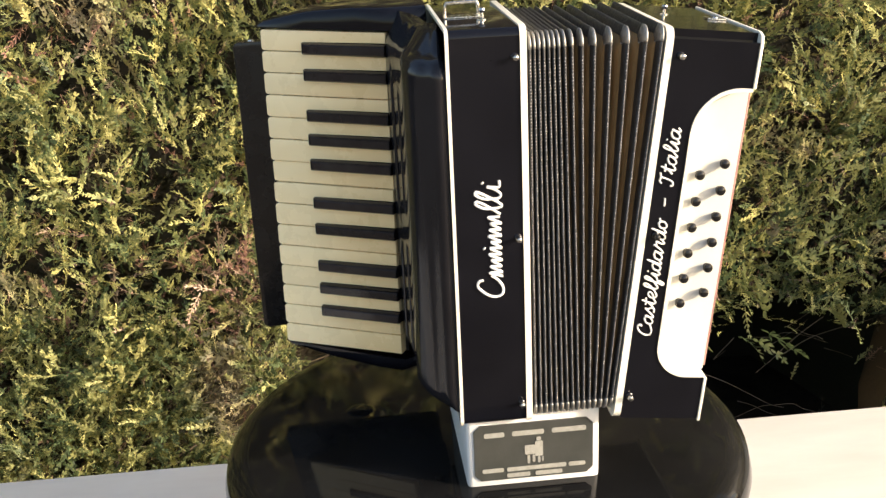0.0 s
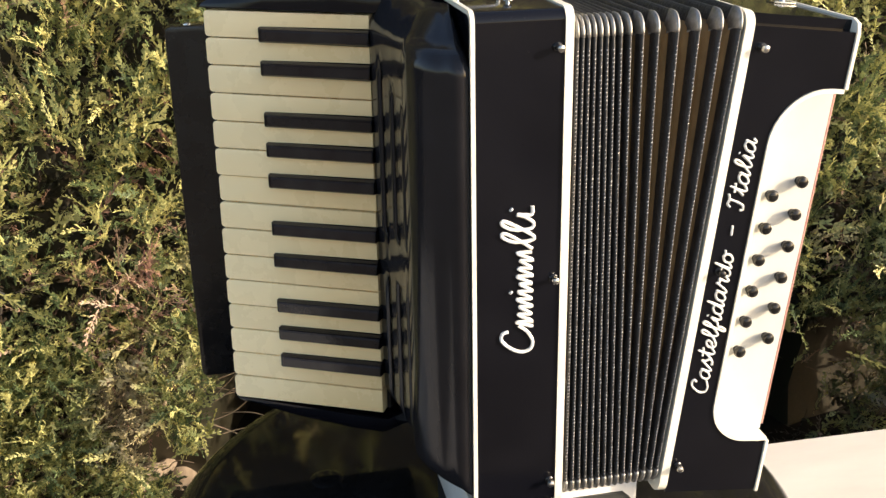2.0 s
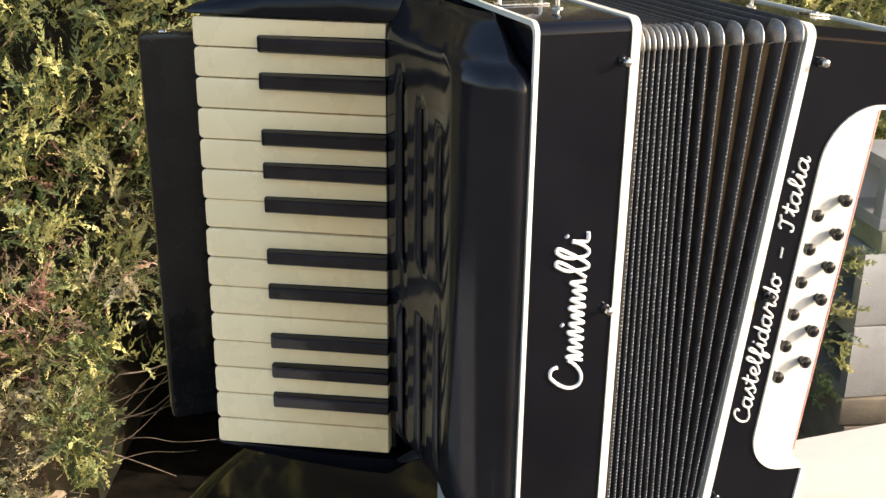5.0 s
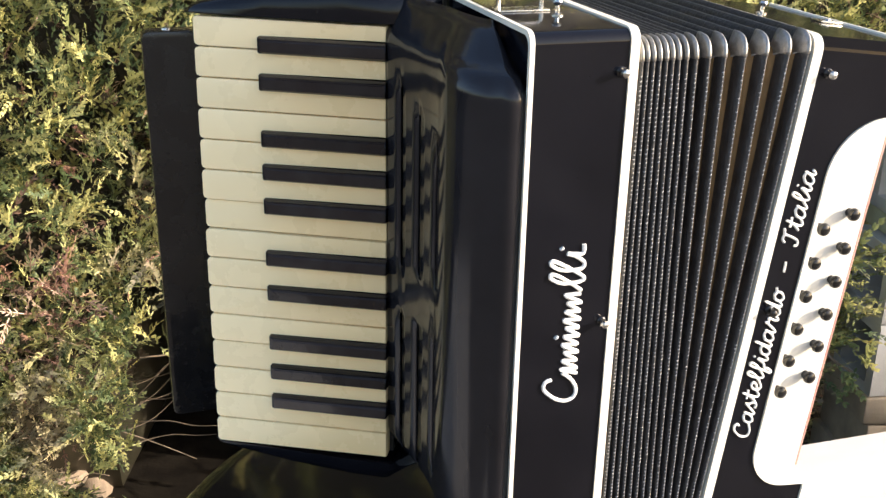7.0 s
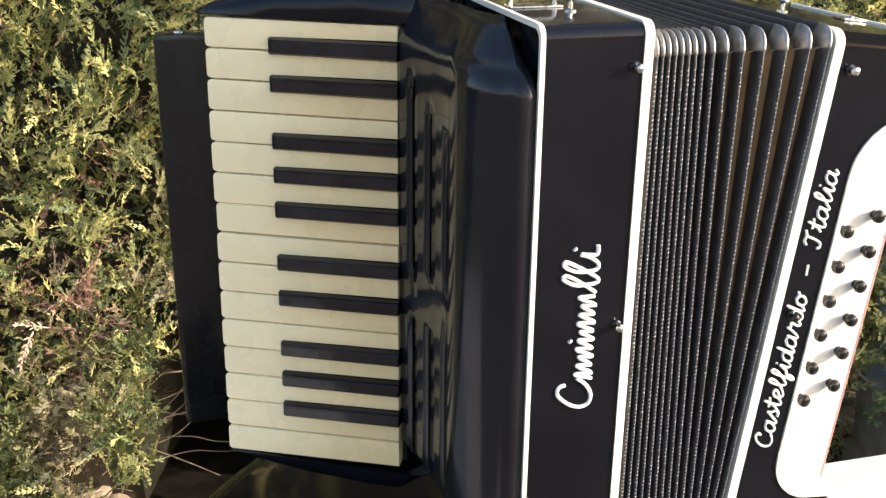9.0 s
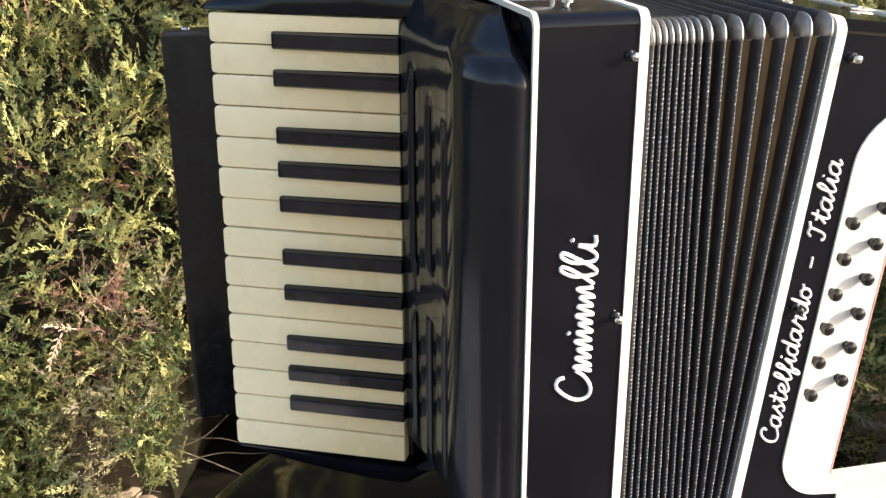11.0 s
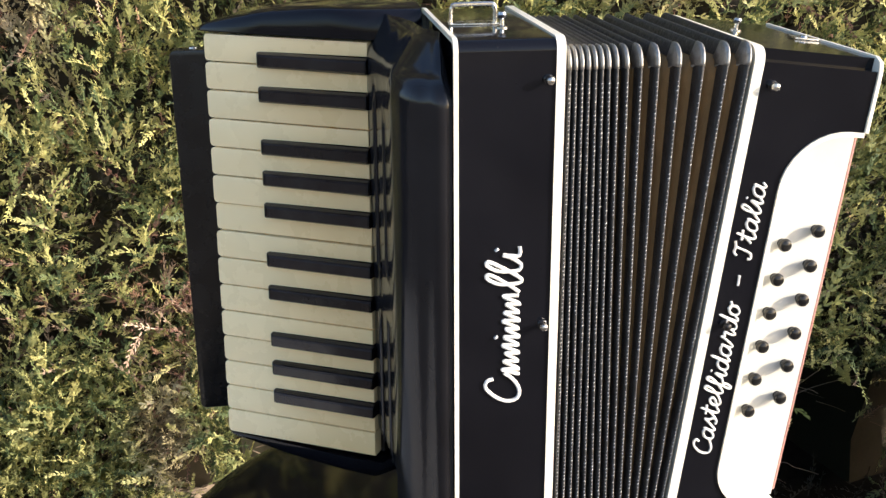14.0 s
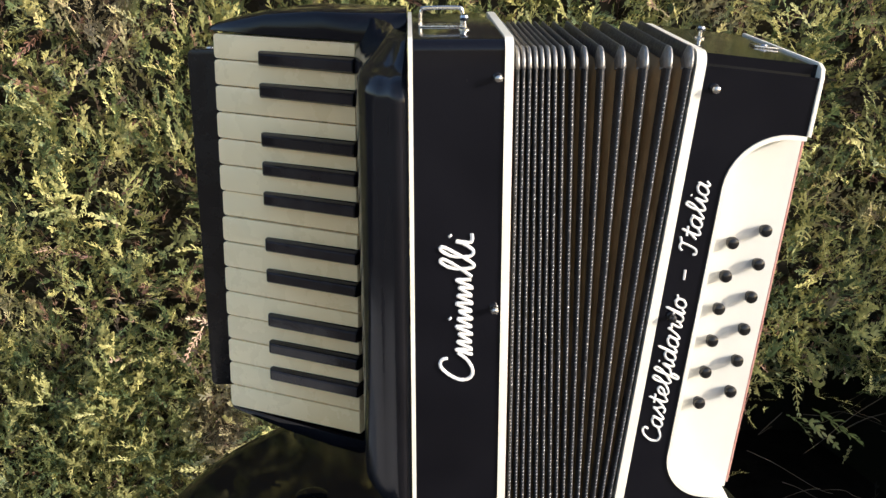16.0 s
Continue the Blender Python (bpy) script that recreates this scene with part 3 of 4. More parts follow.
for i in range(15):
    bm = bmesh.new()
    loft(bm, [[(wall_x(i, p[1], inset, sgn, out), p[0], p[1]) for p in loop_points(inset, 0.0085 - 0.5 * min(inset, 0.006))] for inset, sgn, out in EDGE])
    edge = part("fold_edge", bm, LEATHER, bellows, "black leather-cloth fold edge", smooth=60)
    bm = bmesh.new()
    loft(bm, [[(wall_x(i, p[1], inset, sgn, out), p[0], p[1]) for p in loop_points(inset, 0.0085)] for inset, sgn, out in THREAD])
    part("piping", bm, PIPING, edge, "worn grey piping", smooth=60)
    vs, fs = [], []
    z = BZ0 + 0.010
    while z < BZ1 - 0.016:
        ln, wd = 0.0021 * stitch.uniform(0.75, 1.15), 0.00060 * stitch.uniform(0.8, 1.2)
        if stitch.random() > 0.07:
            x, k = fold_x(i, z) + stitch.uniform(-0.0001, 0.0001), len(vs)
            lean = 0.00034
            vs += [(x - lean, 0.0001, z - ln / 2), (x - wd, 0.0, z), (x + lean, 0.0001, z + ln / 2), (x + wd, 0.0, z), (x, -0.00075, z), (x, 0.0008, z)]
            fs += [(k + p, k + (p + 1) % 4, k + 4) for p in range(4)] + [(k + (p + 1) % 4, k + p, k + 5) for p in range(4)]
        z += 0.0022
    me = bpy.data.meshes.new("stitching")
    me.from_pydata(vs, [], fs)
    me.materials.append(THREADMAT)
    ob = new("stitching", me)
    ob.parent = edge
    tagged(ob, "worn silvery stitches along the fold", kind="stuff")
    for z_end, sgn_z in ((BZ1, 1), (BZ0, -1)):
        bm = bmesh.new()
        rows = []
        for inset, sgn, out in CAPROWS:
            r = 0.0085 - 0.6 * inset
            path = [(inset, z_end - sgn_z * 0.0100)] + [(inset + r - r * math.cos(radians(a)), z_end - sgn_z * (inset + r - r * math.sin(radians(a)))) for a in range(0, 91, 15)] + [(0.0120, z_end - sgn_z * inset)]
            rows.append([bm.verts.new((wall_x(i, z, inset, sgn, out), y, z)) for y, z in path])
        for p, q in zip(rows, rows[1:]):
            for k in range(len(p) - 1):
                bm.faces.new((p[k], p[k + 1], q[k + 1], q[k]))
        cm = part("corner_cap", bm, CAPMETAL, edge, "small nickel corner cap", smooth=60)
        sm = cm.modifiers.new("thickness", "SOLIDIFY")
        sm.thickness = 0.0003

# bass side, leaning outward with the open bellows; u across, w up, y back
LEAN_A = math.atan(0.033 / 0.287)
BL, BWID = 0.2885, 0.0640
bass = new("bass_body")
BASE = (0.0722, 0.0, 0.7950)
BM4 = Matrix.Translation(BASE) @ Matrix.Rotation(LEAN_A, 4, "Y")


def bass_part(name, bm, mat, parent, label="", smooth=35.0):
    ob = part(name, bm, mat, None, label, smooth)
    if parent is None:
        ob.parent = acc
        ob.matrix_basis = BM4
    else:
        ob.parent = parent
    return ob


bpy.data.objects.remove(bass)
U0, U1, P_U, P_W0, P_W1 = 0.0019, BWID - 0.0022, 0.0250, 0.0375, 0.2495
bm = bmesh.new()
prism(bm, [(0.0195, 0.0), (DEPTH - 0.003, 0.0), (DEPTH, 0.003), (DEPTH, BL - 0.003), (DEPTH - 0.003, BL), (0.0195, BL)], U0, U1, along_x)
bass = bass_part("bass_body", bm, LACQUER, None, "glossy black bass casing with a scooped front")


def scoop(du=0.0):
    """The curved line of the cut-out, from the upper right round to the lower right."""
    pts = [(U1 + 0.0001, P_W1 + du)]
    r1, r2 = 0.030, 0.022
    for a in range(90, 181, 10):
        pts.append((P_U + r1 + (r1 + du) * math.cos(radians(a)), P_W1 - r1 + (r1 + du) * math.sin(radians(a))))
    for a in range(180, 271, 10):
        pts.append((P_U + r2 + (r2 + du) * math.cos(radians(a)), P_W0 + r2 + (r2 + du) * math.sin(radians(a))))
    pts.append((U1 + 0.0001, P_W0 - du))
    return pts


bm = bmesh.new()
s = scoop(0.0022)
prism(bm, [(U1, 0.0), (U0, 0.0), (U0, BL), (U1, BL)] + s, 0.0, 0.0196, along_y)
long_edges = [e for e in bm.edges if all(abs(v.co.y) < 1e-5 for v in e.verts) and all(abs(v.co.z - BL) < 1e-5 for v in e.verts)]
bmesh.ops.bevel(bm, geom=long_edges, offset=0.006, segments=4, affect="EDGES")
bass_part("front_panel", bm, LACQUER, bass)
bm = bmesh.new()
o, q = scoop(0.0024), scoop(0.0)
for lo_y, hi_y in ((-0.0012, 0.0185),):
    r4 = [[bm.verts.new((a, c, b)) for a, b in loop] for loop, c in ((o, lo_y), (o, hi_y), (q, hi_y), (q, lo_y))]
    for k in range(4):
        a, b = r4[k], r4[(k + 1) % 4]
        for j in range(len(o) - 1):
            bm.faces.new((a[j], a[j + 1], b[j + 1], b[j]))
    bm.faces.new([r[0] for r in r4]), bm.faces.new([r[-1] for r in r4])
bass_part("scoop_trim", bm, CREAM, bass, "cream trim round the button plate")
bm = bmesh.new()
prism(bm, [(BWID + 0.0012, P_W1 + 0.002), (P_U - 0.002, P_W1 + 0.002), (P_U - 0.002, P_W0 - 0.002), (BWID + 0.0012, P_W0 - 0.002)], 0.0132, 0.0166, along_y)
plate = bass_part("button_plate", bm, PLATE, bass, "cream button plate")
bm = bmesh.new()
box(bm, BWID + 0.0013, BWID + 0.0026, 0.0130, 0.040, P_W0 + 0.001, P_W1 - 0.001, 0.0004)
bass_part("edge_strip", bm, PINK, bass, "thin faded red strip")
for row in range(6):
    for uu, dw in ((0.0548, 0.0), (0.0380, -0.0088)):
        bm = bmesh.new()
        m = Matrix.Translation((uu, 0.0134, 0.1964 - 0.0195 * row + dw)) @ Matrix.Rotation(radians(90), 4, "X")
        lathe(bm, [(0.0024, -0.001), (0.0024, 0.0026), (0.0031, 0.0030), (0.0036, 0.0038), (0.0036, 0.0050), (0.0030, 0.0062), (0.0016, 0.0069), (0, 0.0071)], m, 20)
        bass_part("bass_button", bm, BUTTON, plate)


def bass_loop(name, u0, u1, proud, width, gap=False):
    bm = bmesh.new()
    if gap:
        # one bent strip: up the front above the plate, over the top and down the back; its foot is a piece of its own
        out = [(0.0195, P_W1 + 0.0024), (-proud, P_W1 + 0.0024), (-proud, BL - 0.006), (0.0006, BL - 0.001), (0.006, BL + proud), (DEPTH, BL + proud), (DEPTH, BL - width), (0.0195, BL - width)]
        prism(bm, out, u0, u1, along_x, 0.0004)
        bm2 = bmesh.new()
        box(bm2, u0, u1, -proud, DEPTH, -proud, P_W0 - 0.0024, 0.0006)
        bass_part("foot_trim", bm2, CREAM, bass)
    else:
        ring(bm, rounded_rect(-proud, DEPTH + proud, -proud, BL + proud, 0.008), rounded_rect(width, DEPTH - width, width, BL - width, 0.006), u0, u1, along_x)
    return bass_part(name, bm, CREAM, bass)


bass_loop("bellows_trim", -0.0032, 0.0019, 0.0011, 0.005)
bass_loop("outer_trim", U1, BWID, 0.0012, 0.003, True)


def bass_stud(u, w, dark=False):
    m = Matrix.Translation((u, 0, w)) @ Matrix.Rotation(radians(90), 4, "X")
    bm = bmesh.new()
    lathe(bm, [(0.0026, 0), (0.0026, 0.0005), (0.0020, 0.0010), (0, 0.0010)], m, 18)
    b = bass_part("stud_base", bm, LACQUER_DULL, bass)
    bm = bmesh.new()
    lathe(bm, [(0.0012, 0.001), (0.0012, 0.0026), (0.0018, 0.0032), (0.0022, 0.0043), (0.0018, 0.0054), (0.0009, 0.0059), (0, 0.0060)], m, 18)
    bass_part("stud_head", bm, LACQUER_DULL if dark else CHROME, b)


bass_stud(0.0085, 0.2715)
bass_stud(0.0092, 0.145, True)
bass_stud(0.0068, 0.0185)

# metal fittings on the top
bm = bmesh.new()
BY, BHT = 0.060, 0.0100
tube(bm, spline([(-0.0385, BY, Z1), (-0.0385, BY, Z1 + BHT - 0.0035), (-0.0378, BY, Z1 + BHT - 0.001), (-0.0355, BY, Z1 + BHT), (-0.0180, BY + 0.002, Z1 + BHT), (-0.0157, BY + 0.002, Z1 + BHT - 0.001), (-0.0150, BY + 0.002, Z1 + BHT - 0.0035), (-0.0150, BY + 0.002, Z1)], 4), 0.0012, 8)
ring_part = part("strap_bracket", bm, CHROME, treble, "chrome wire strap bracket")
bm = bmesh.new()
box(bm, -0.0395, -0.0135, 0.054, 0.066, Z1, Z1 + 0.0010, 0.0003)
part("bracket_plate", bm, CHROME, ring_part)


def pin(parent, x, y, z, fn=part, tall=1.0):
    bm = bmesh.new()
    lathe(bm, [(0.0035, 0), (0.0035, 0.001), (0.0014, 0.002), (0.0013, 0.0062), (0.0024, 0.0072), (0.0029, 0.0092), (0.0023, 0.0112), (0, 0.0121)], Matrix.Translation((x, y, z)) @ Matrix.Diagonal((0.9, 0.9, tall, 1)), 16)
    fn("strap_pin", bm, CHROME, parent, "chrome ball-headed strap pin")


pin(treble, -0.0150, 0.042, Z1, tall=0.72)
pin(bass, 0.0190, 0.080, BL, bass_part, tall=0.62)
bm = bmesh.new()
box(bm, 0.046, 0.060, 0.062, 0.072, BL, BL + 0.0012, 0.0004)
lathe(bm, [(0.0022, 0.0012), (0.0018, 0.0020), (0, 0.0023)], Matrix.Translation((0.053, 0.067, BL)), 12)
bass_part("strap_plate", bm, CHROME, bass)


# raised lettering in a flowing hand: for each letter its advance, then its strokes on a line of height 1
SCRIPT = {}


def letter(ch, advance, *strokes):
    SCRIPT[ch] = advance, [[tuple(float(v) for v in p.split(",")) for p in st.split()] for st in strokes]


letter("C", 1.12, "0.82,1.22 0.92,1.45 0.72,1.66 0.35,1.5 0.06,0.85 0.14,0.2 0.5,-0.02 0.85,0.12 1.12,0.3")
letter("a", 1.02, "0.72,0.85 0.45,1.0 0.12,0.75 0.08,0.25 0.32,0 0.62,0.3 0.78,0.95 0.7,0.3 0.82,0 1.02,0.28")
letter("s", 0.72, "0,0.28 0.3,0.85 0.40,1.08 0.42,0.75 0.60,0.35 0.48,0.02 0.2,0.06", "0.48,0.02 0.72,0.28")
letter("t", 0.74, "0,0.28 0.3,0.9 0.42,1.6 0.34,0.9 0.32,0.25 0.46,0 0.74,0.28", "0.06,1.12 0.72,1.16")
letter("e", 0.76, "0,0.28 0.42,0.48 0.6,0.8 0.4,1.0 0.14,0.75 0.12,0.25 0.38,0 0.76,0.28")
letter("l", 0.66, "0,0.28 0.42,0.95 0.54,1.52 0.38,1.66 0.25,1.2 0.24,0.35 0.4,0 0.66,0.28")
letter("f", 0.66, "0,0.28 0.42,0.95 0.55,1.5 0.4,1.66 0.28,1.2 0.2,0.2 0.10,-0.5 0.24,-0.62 0.38,-0.2 0.36,0.1 0.66,0.28")
letter("i", 0.58, "0,0.28 0.28,0.98 0.24,0.3 0.36,0 0.58,0.28", "0.36,1.36 0.40,1.44")
letter("d", 1.02, "0.7,0.85 0.42,1.0 0.12,0.75 0.08,0.25 0.32,0 0.6,0.3 0.86,1.66 0.72,0.3 0.82,0 1.02,0.28")
letter("r", 0.86, "0,0.28 0.22,0.9 0.28,1.14 0.38,0.88 0.64,0.92 0.56,0.3 0.66,0 0.86,0.28")
letter("o", 0.92, "0.5,1.0 0.15,0.8 0.08,0.3 0.35,0 0.66,0.3 0.62,0.8 0.42,1.0 0.58,0.82 0.92,0.9")
letter("I", 1.10, "0.08,1.3 0.26,1.56 0.6,1.48 0.98,1.62", "0.62,1.5 0.56,0.8 0.42,0.12 0.12,0.04 0.04,0.3")
letter("-", 0.80, "0.05,0.62 0.75,0.66")
letter(" ", 1.10)


def write(text, length, height, radius, place):
    """The words as rounded strokes, set to the length; place(a, b) gives the point at a along the line and b above it."""
    k = length / sum(SCRIPT[ch][0] for ch in text)
    bm, at = bmesh.new(), 0.0
    for ch in text:
        advance, strokes = SCRIPT[ch]
        for st in strokes:
            path = spline([place(at + (x + 0.16 * (y - 0.5)) * k, y * height) for x, y in st], 5)
            tube(bm, path, radius, 6)
        at += advance * k
    return bm


bass_part("lettering", write("Castelfidardo - Italia", 0.1550, 0.0063, 0.00072, lambda a, b: (0.0160 - b, -0.0004, 0.0680 + a)), LETTER, bass, "raised white lettering up the bass casing", 60)


# maker's mark: plain flowing strokes, no letters
def stroke(pts, r=0.00100):
    bm = bmesh.new()
    path = spline([(-0.0115 - b * 1.02, -0.0005, 0.9010 + a * 1.055) for a, b in pts], 8)
    tube(bm, path, [r * (0.9 + 0.2 * abs(math.sin(0.9 * i))) for i in range(len(path))], 6)
    return bm


mark = part("makers_mark", stroke([(0.0130, 0.0135), (0.0120, 0.0168), (0.0080, 0.0172), (0.0030, 0.0120), (0.0005, 0.0060), (0.0020, 0.0010), (0.0065, 0.0), (0.0120, 0.0030), (0.0160, 0.0080)]), LETTER, treble, "flowing white raised mark")
wave = [(0.0150, 0.0)]
for j in range(10):
    a = 0.0155 + j * 0.0043
    wave += [(a + 0.0022, 0.0088 - 0.0008 * (j % 3)), (a + 0.0026, 0.0050), (a + 0.0026, 0.0006 + 0.0005 * (j % 2))]
part("stroke", stroke(wave), LETTER, mark)
part("stroke", stroke([(0.0585, 0.0008), (0.0655, 0.0110), (0.0680, 0.0165), (0.0660, 0.0170), (0.0630, 0.0110), (0.0630, 0.0020), (0.0655, 0.0004), (0.0720, 0.0110), (0.0745, 0.0165), (0.0725, 0.0170), (0.0695, 0.0110), (0.0695, 0.0020), (0.0725, 0.0003), (0.0760, 0.0050), (0.0775, 0.0090), (0.0770, 0.0015), (0.0815, 0.0010)]), LETTER, mark)
part("stroke", stroke([(0.0800, 0.0120), (0.0808, 0.0127)], 0.0012), LETTER, mark)
part("stroke", stroke([(0.0350, 0.0120), (0.0358, 0.0127)], 0.0012), LETTER, mark)


# ---------------------------------------------------------------- stacked blocks beside the hedge
def block(x0, z0, z1, length, depth, label, mat, yaw, y0=1.10, form="solid"):
    ob = thing("stone_block", (x0, y0, z0), label, "stone block", "stacked blocks")
    ob.rotation_euler = (0, 0, radians(yaw))
    bm = bmesh.new()
    h = z1 - z0
    if form == "cells":
        # two plates with webs between them, open at the end and along the front
        box(bm, 0, length, 0, depth, 0, 0.026, 0.004)
        box(bm, 0, length, 0, depth, h - 0.024, h, 0.004)
        box(bm, 0.002, length, depth - 0.026, depth - 0.002, 0.024, h - 0.022)
        x = 0.0
        while x < length:
            box(bm, x + 0.001, x + 0.032, 0.001, 0.030, 0.024, h - 0.022, 0.003)
            box(bm, x + 0.17, x + 0.19, 0.020, depth - 0.024, 0.024, h - 0.022)
            x += 0.20
    elif form == "hollow":
        ring(bm, rounded_rect(0, depth, 0, h, 0.006, 2), rounded_rect(0.024, depth - 0.024, 0.022, h - 0.022, 0.006, 2), 0, length, along_x)
        box(bm, 0.26, 0.28, 0.022, depth - 0.022, 0.020, h - 0.020)
    else:
        prism(bm, rounded_rect(0, depth, 0, h, 0.008, 2), 0, length, along_x, 0.004)
    bmesh.ops.subdivide_edges(bm, edges=[e for e in bm.edges if e.calc_length() > 0.15], cuts=5)
    for v in bm.verts:
        v.co += 0.003 * noise.noise_vector(v.co * 14 + Vector((x0, z0, 0)) * 9)
    part("stone", bm, mat, ob)
    return ob


block(1.204, 0.472, 0.615, 1.00, 0.155, "hollow pale concrete block, open at its end, on a stack", BLOCK, -11, form="cells")
block(1.213, 0.426, 0.470, 1.00, 0.175, "thin mossy paving stone in a stack beside the hedge", BLOCKMOSS, -11, y0=1.096)
block(1.188, 0.266, 0.424, 1.00, 0.160, "pale concrete block in a stack beside the hedge", BLOCK, -11, y0=1.105, form="hollow")
block(1.191, 0.104, 0.264, 1.00, 0.160, "pale concrete block in a stack beside the hedge", BLOCK, -11, y0=1.104, form="hollow")
block(1.186, 0.040, 0.102, 1.00, 0.21, "tan weathered stone under a stack of pale blocks", BLOCKTAN, -15, y0=1.102)
block(1.200, -0.070, 0.038, 1.00, 0.21, "tan weathered stone near the foot of a stack", BLOCKTAN, -13)
block(1.190, GROUND - 0.02, -0.072, 1.00, 0.22, "tan weathered stone at the foot of a stack", BLOCKTAN, -13)

# ---------------------------------------------------------------- hedge
hr = np.random.default_rng(11)


def hedge_face(x, z):
    """y of the hedge's clipped face."""
    base = 1.27 - 0.05 * np.clip((0.70 - z) / 0.70, 0, 1.2)
    base = base + 0.015 * np.sin(3.1 * x + 0.7) * np.cos(2.3 * z) + 0.014 * np.sin(8.3 * x + 5.1 * z) + 0.010 * np.sin(17 * x - 13 * z)
    # thin, bare foot of the hedge
    return base + 0.18 * np.clip((0.02 - z) / 0.2, 0, 1) ** 1.5 * np.clip((0.3 - x) / 0.2, 0, 1) + 0.06 * np.clip((x - 0.35) / 0.3, 0, 1) * np.clip((0.26 - z) / 0.2, 0, 1) + 0.10 * np.clip((x - 1.15) / 0.15, 0, 1) * np.clip((0.75 - z) / 0.1, 0, 1)


def hollow(x, z):
    """1 inside the bare hollow beside the trunk, under the foliage, 0 outside."""
    left = -0.235 + 0.035 * np.sin(23 * z) - 0.05 * np.clip(0.12 - z, 0, 1)
    top = 0.30 + 0.035 * np.sin(19 * x) + 0.10 * np.clip((x + 0.2) / 0.15, 0, 1) - 0.15 * np.clip((x - 0.35) / 0.25, 0, 1)
    return ((x > left) & (x < 1.08 + 0.03 * np.sin(21 * z)) & (z < top)).astype(float)


def frond(seed, n_side, length, spread, width=0.0028):
    """One flat spray: a bent stem with side shoots that curve forward, all joined along the stem."""
    g = np.random.default_rng(seed)
    vs, fs = [], []
    up = np.array((0.0, 0.0, 1.0))

    def shoot(k, d, e, ln, wd):
        """A scale-leaf shoot growing from vertex k, first along d, then along e."""
        d, e = d / np.linalg.norm(d), e / np.linalg.norm(e)
        s, s2 = np.cross(d, up), np.cross(e, up)
        m = len(vs)
        a, b = vs[k] + d * ln * 0.22, vs[k] + d * ln * 0.5 + e * ln * 0.22
        vs.extend([a - s * wd * 0.9, a + s * wd * 0.9, b - s2 * wd + up * wd * 0.6, b + s2 * wd + up * wd * 0.6, b + e * ln * 0.28])
        fs.extend([(k, m, m + 1), (m, m + 2, m + 3), (m, m + 3, m + 1), (m + 2, m + 4, m + 3)])
        return m + 4

    bend = g.uniform(-0.7, 0.7, 2)
    step = length / n_side
    vs.append(np.zeros(3))
    at = 0
    for i in range(n_side + 1):
        t = i / n_side
        d = np.array((1.0, bend[0] * t, bend[1] * t - 0.2 * t))
        nxt = shoot(at, d, d, step * 1.05, width * (1.1 - 0.3 * t))
        ln = spread * (1 - 0.7 * abs(t - 0.3) ** 0.9) * g.uniform(0.65, 1.25)
        for sgn in (-1, 1):
            if i == 0 or g.random() < 0.15:
                continue
            a = g.uniform(0.42, 0.85) * sgn + bend[0] * t * 0.6
            lift = g.uniform(-0.4, 0.4)
            a2 = a - sgn * g.uniform(0.2, 0.55)
            shoot(at, np.array((math.cos(a), math.sin(a), lift)), np.array((math.cos(a2), math.sin(a2), lift * 0.5)), ln, width)
            if g.random() < 0.6:
                a3 = a + sgn * g.uniform(0.2, 0.5)
                shoot(at, np.array((math.cos(a3), math.sin(a3), -lift)), np.array((math.cos(a), math.sin(a), -lift)), ln * 0.6, width * 0.9)
        at = nxt
    return np.array(vs), np.array(fs)


def scatter(name, templates, xyz, direction, roll, size, mat, label, parent):
    verts, faces, off = [], [], 0
    pick = hr.integers(0, len(templates), len(xyz))
    for k, (tv, tf) in enumerate(templates):
        idx = np.where(pick == k)[0]
        if not len(idx):
            continue
        d = direction[idx] / np.linalg.norm(direction[idx], axis=1, keepdims=True)
        ref = np.tile((0.0, 0.0, 1.0), (len(idx), 1))
        s = np.cross(ref, d)
        s /= np.linalg.norm(s, axis=1, keepdims=True) + 1e-9
        u = np.cross(d, s)
        c, sn = np.cos(roll[idx])[:, None], np.sin(roll[idx])[:, None]
        s, u = s * c + u * sn, u * c - s * sn
        rot = np.stack([d, s, u], 1) * size[idx][:, None, None]
        v = np.einsum("vi,nij->nvj", tv, rot) + xyz[idx][:, None, :]
        f = tf[None] + (np.arange(len(idx)) * len(tv))[:, None, None] + off
        verts.append(v.reshape(-1, 3)), faces.append(f.reshape(-1, 3))
        off += len(idx) * len(tv)
    verts, faces = np.concatenate(verts), np.concatenate(faces)
    me = bpy.data.meshes.new(name)
    me.vertices.add(len(verts)), me.loops.add(faces.size), me.polygons.add(len(faces))
    me.vertices.foreach_set("co", verts.astype(np.float32).ravel())
    me.loops.foreach_set("vertex_index", faces.astype(np.int32).ravel())
    me.polygons.foreach_set("loop_start", np.arange(0, faces.size, 3, dtype=np.int32))
    me.update(calc_edges=True)
    me.materials.append(mat)
    ob = new(name, me)
    ob.parent = parent
    return tagged(ob, label, kind="stuff")


hedge = thing("conifer_hedge", (0, 0, 0), "clipped conifer hedge, green with brown patches and bare twigs below", "hedge")
TEMPL = [frond(20 + i, 5, 0.082, 0.030) for i in range(12)]
TEMPL_THIN = [frond(60 + i, 5, 0.075, 0.022, 0.0014) for i in range(5)]


def growing(x, z):
    """False in the bare hollow and before the bare foot of the trunk."""
    foot = (x > -0.375 + 0.02 * np.sin(31 * z)) & (x < -0.2) & (z < 0.145 + 0.025 * np.sin(47 * x))
    bare = (x > 0.45) & (z < 0.16) & (hr.random(len(x)) < 0.7)
    return ((hollow(x, z) < 0.5) & ~foot & ~bare) | (hr.random(len(x)) < 0.003)


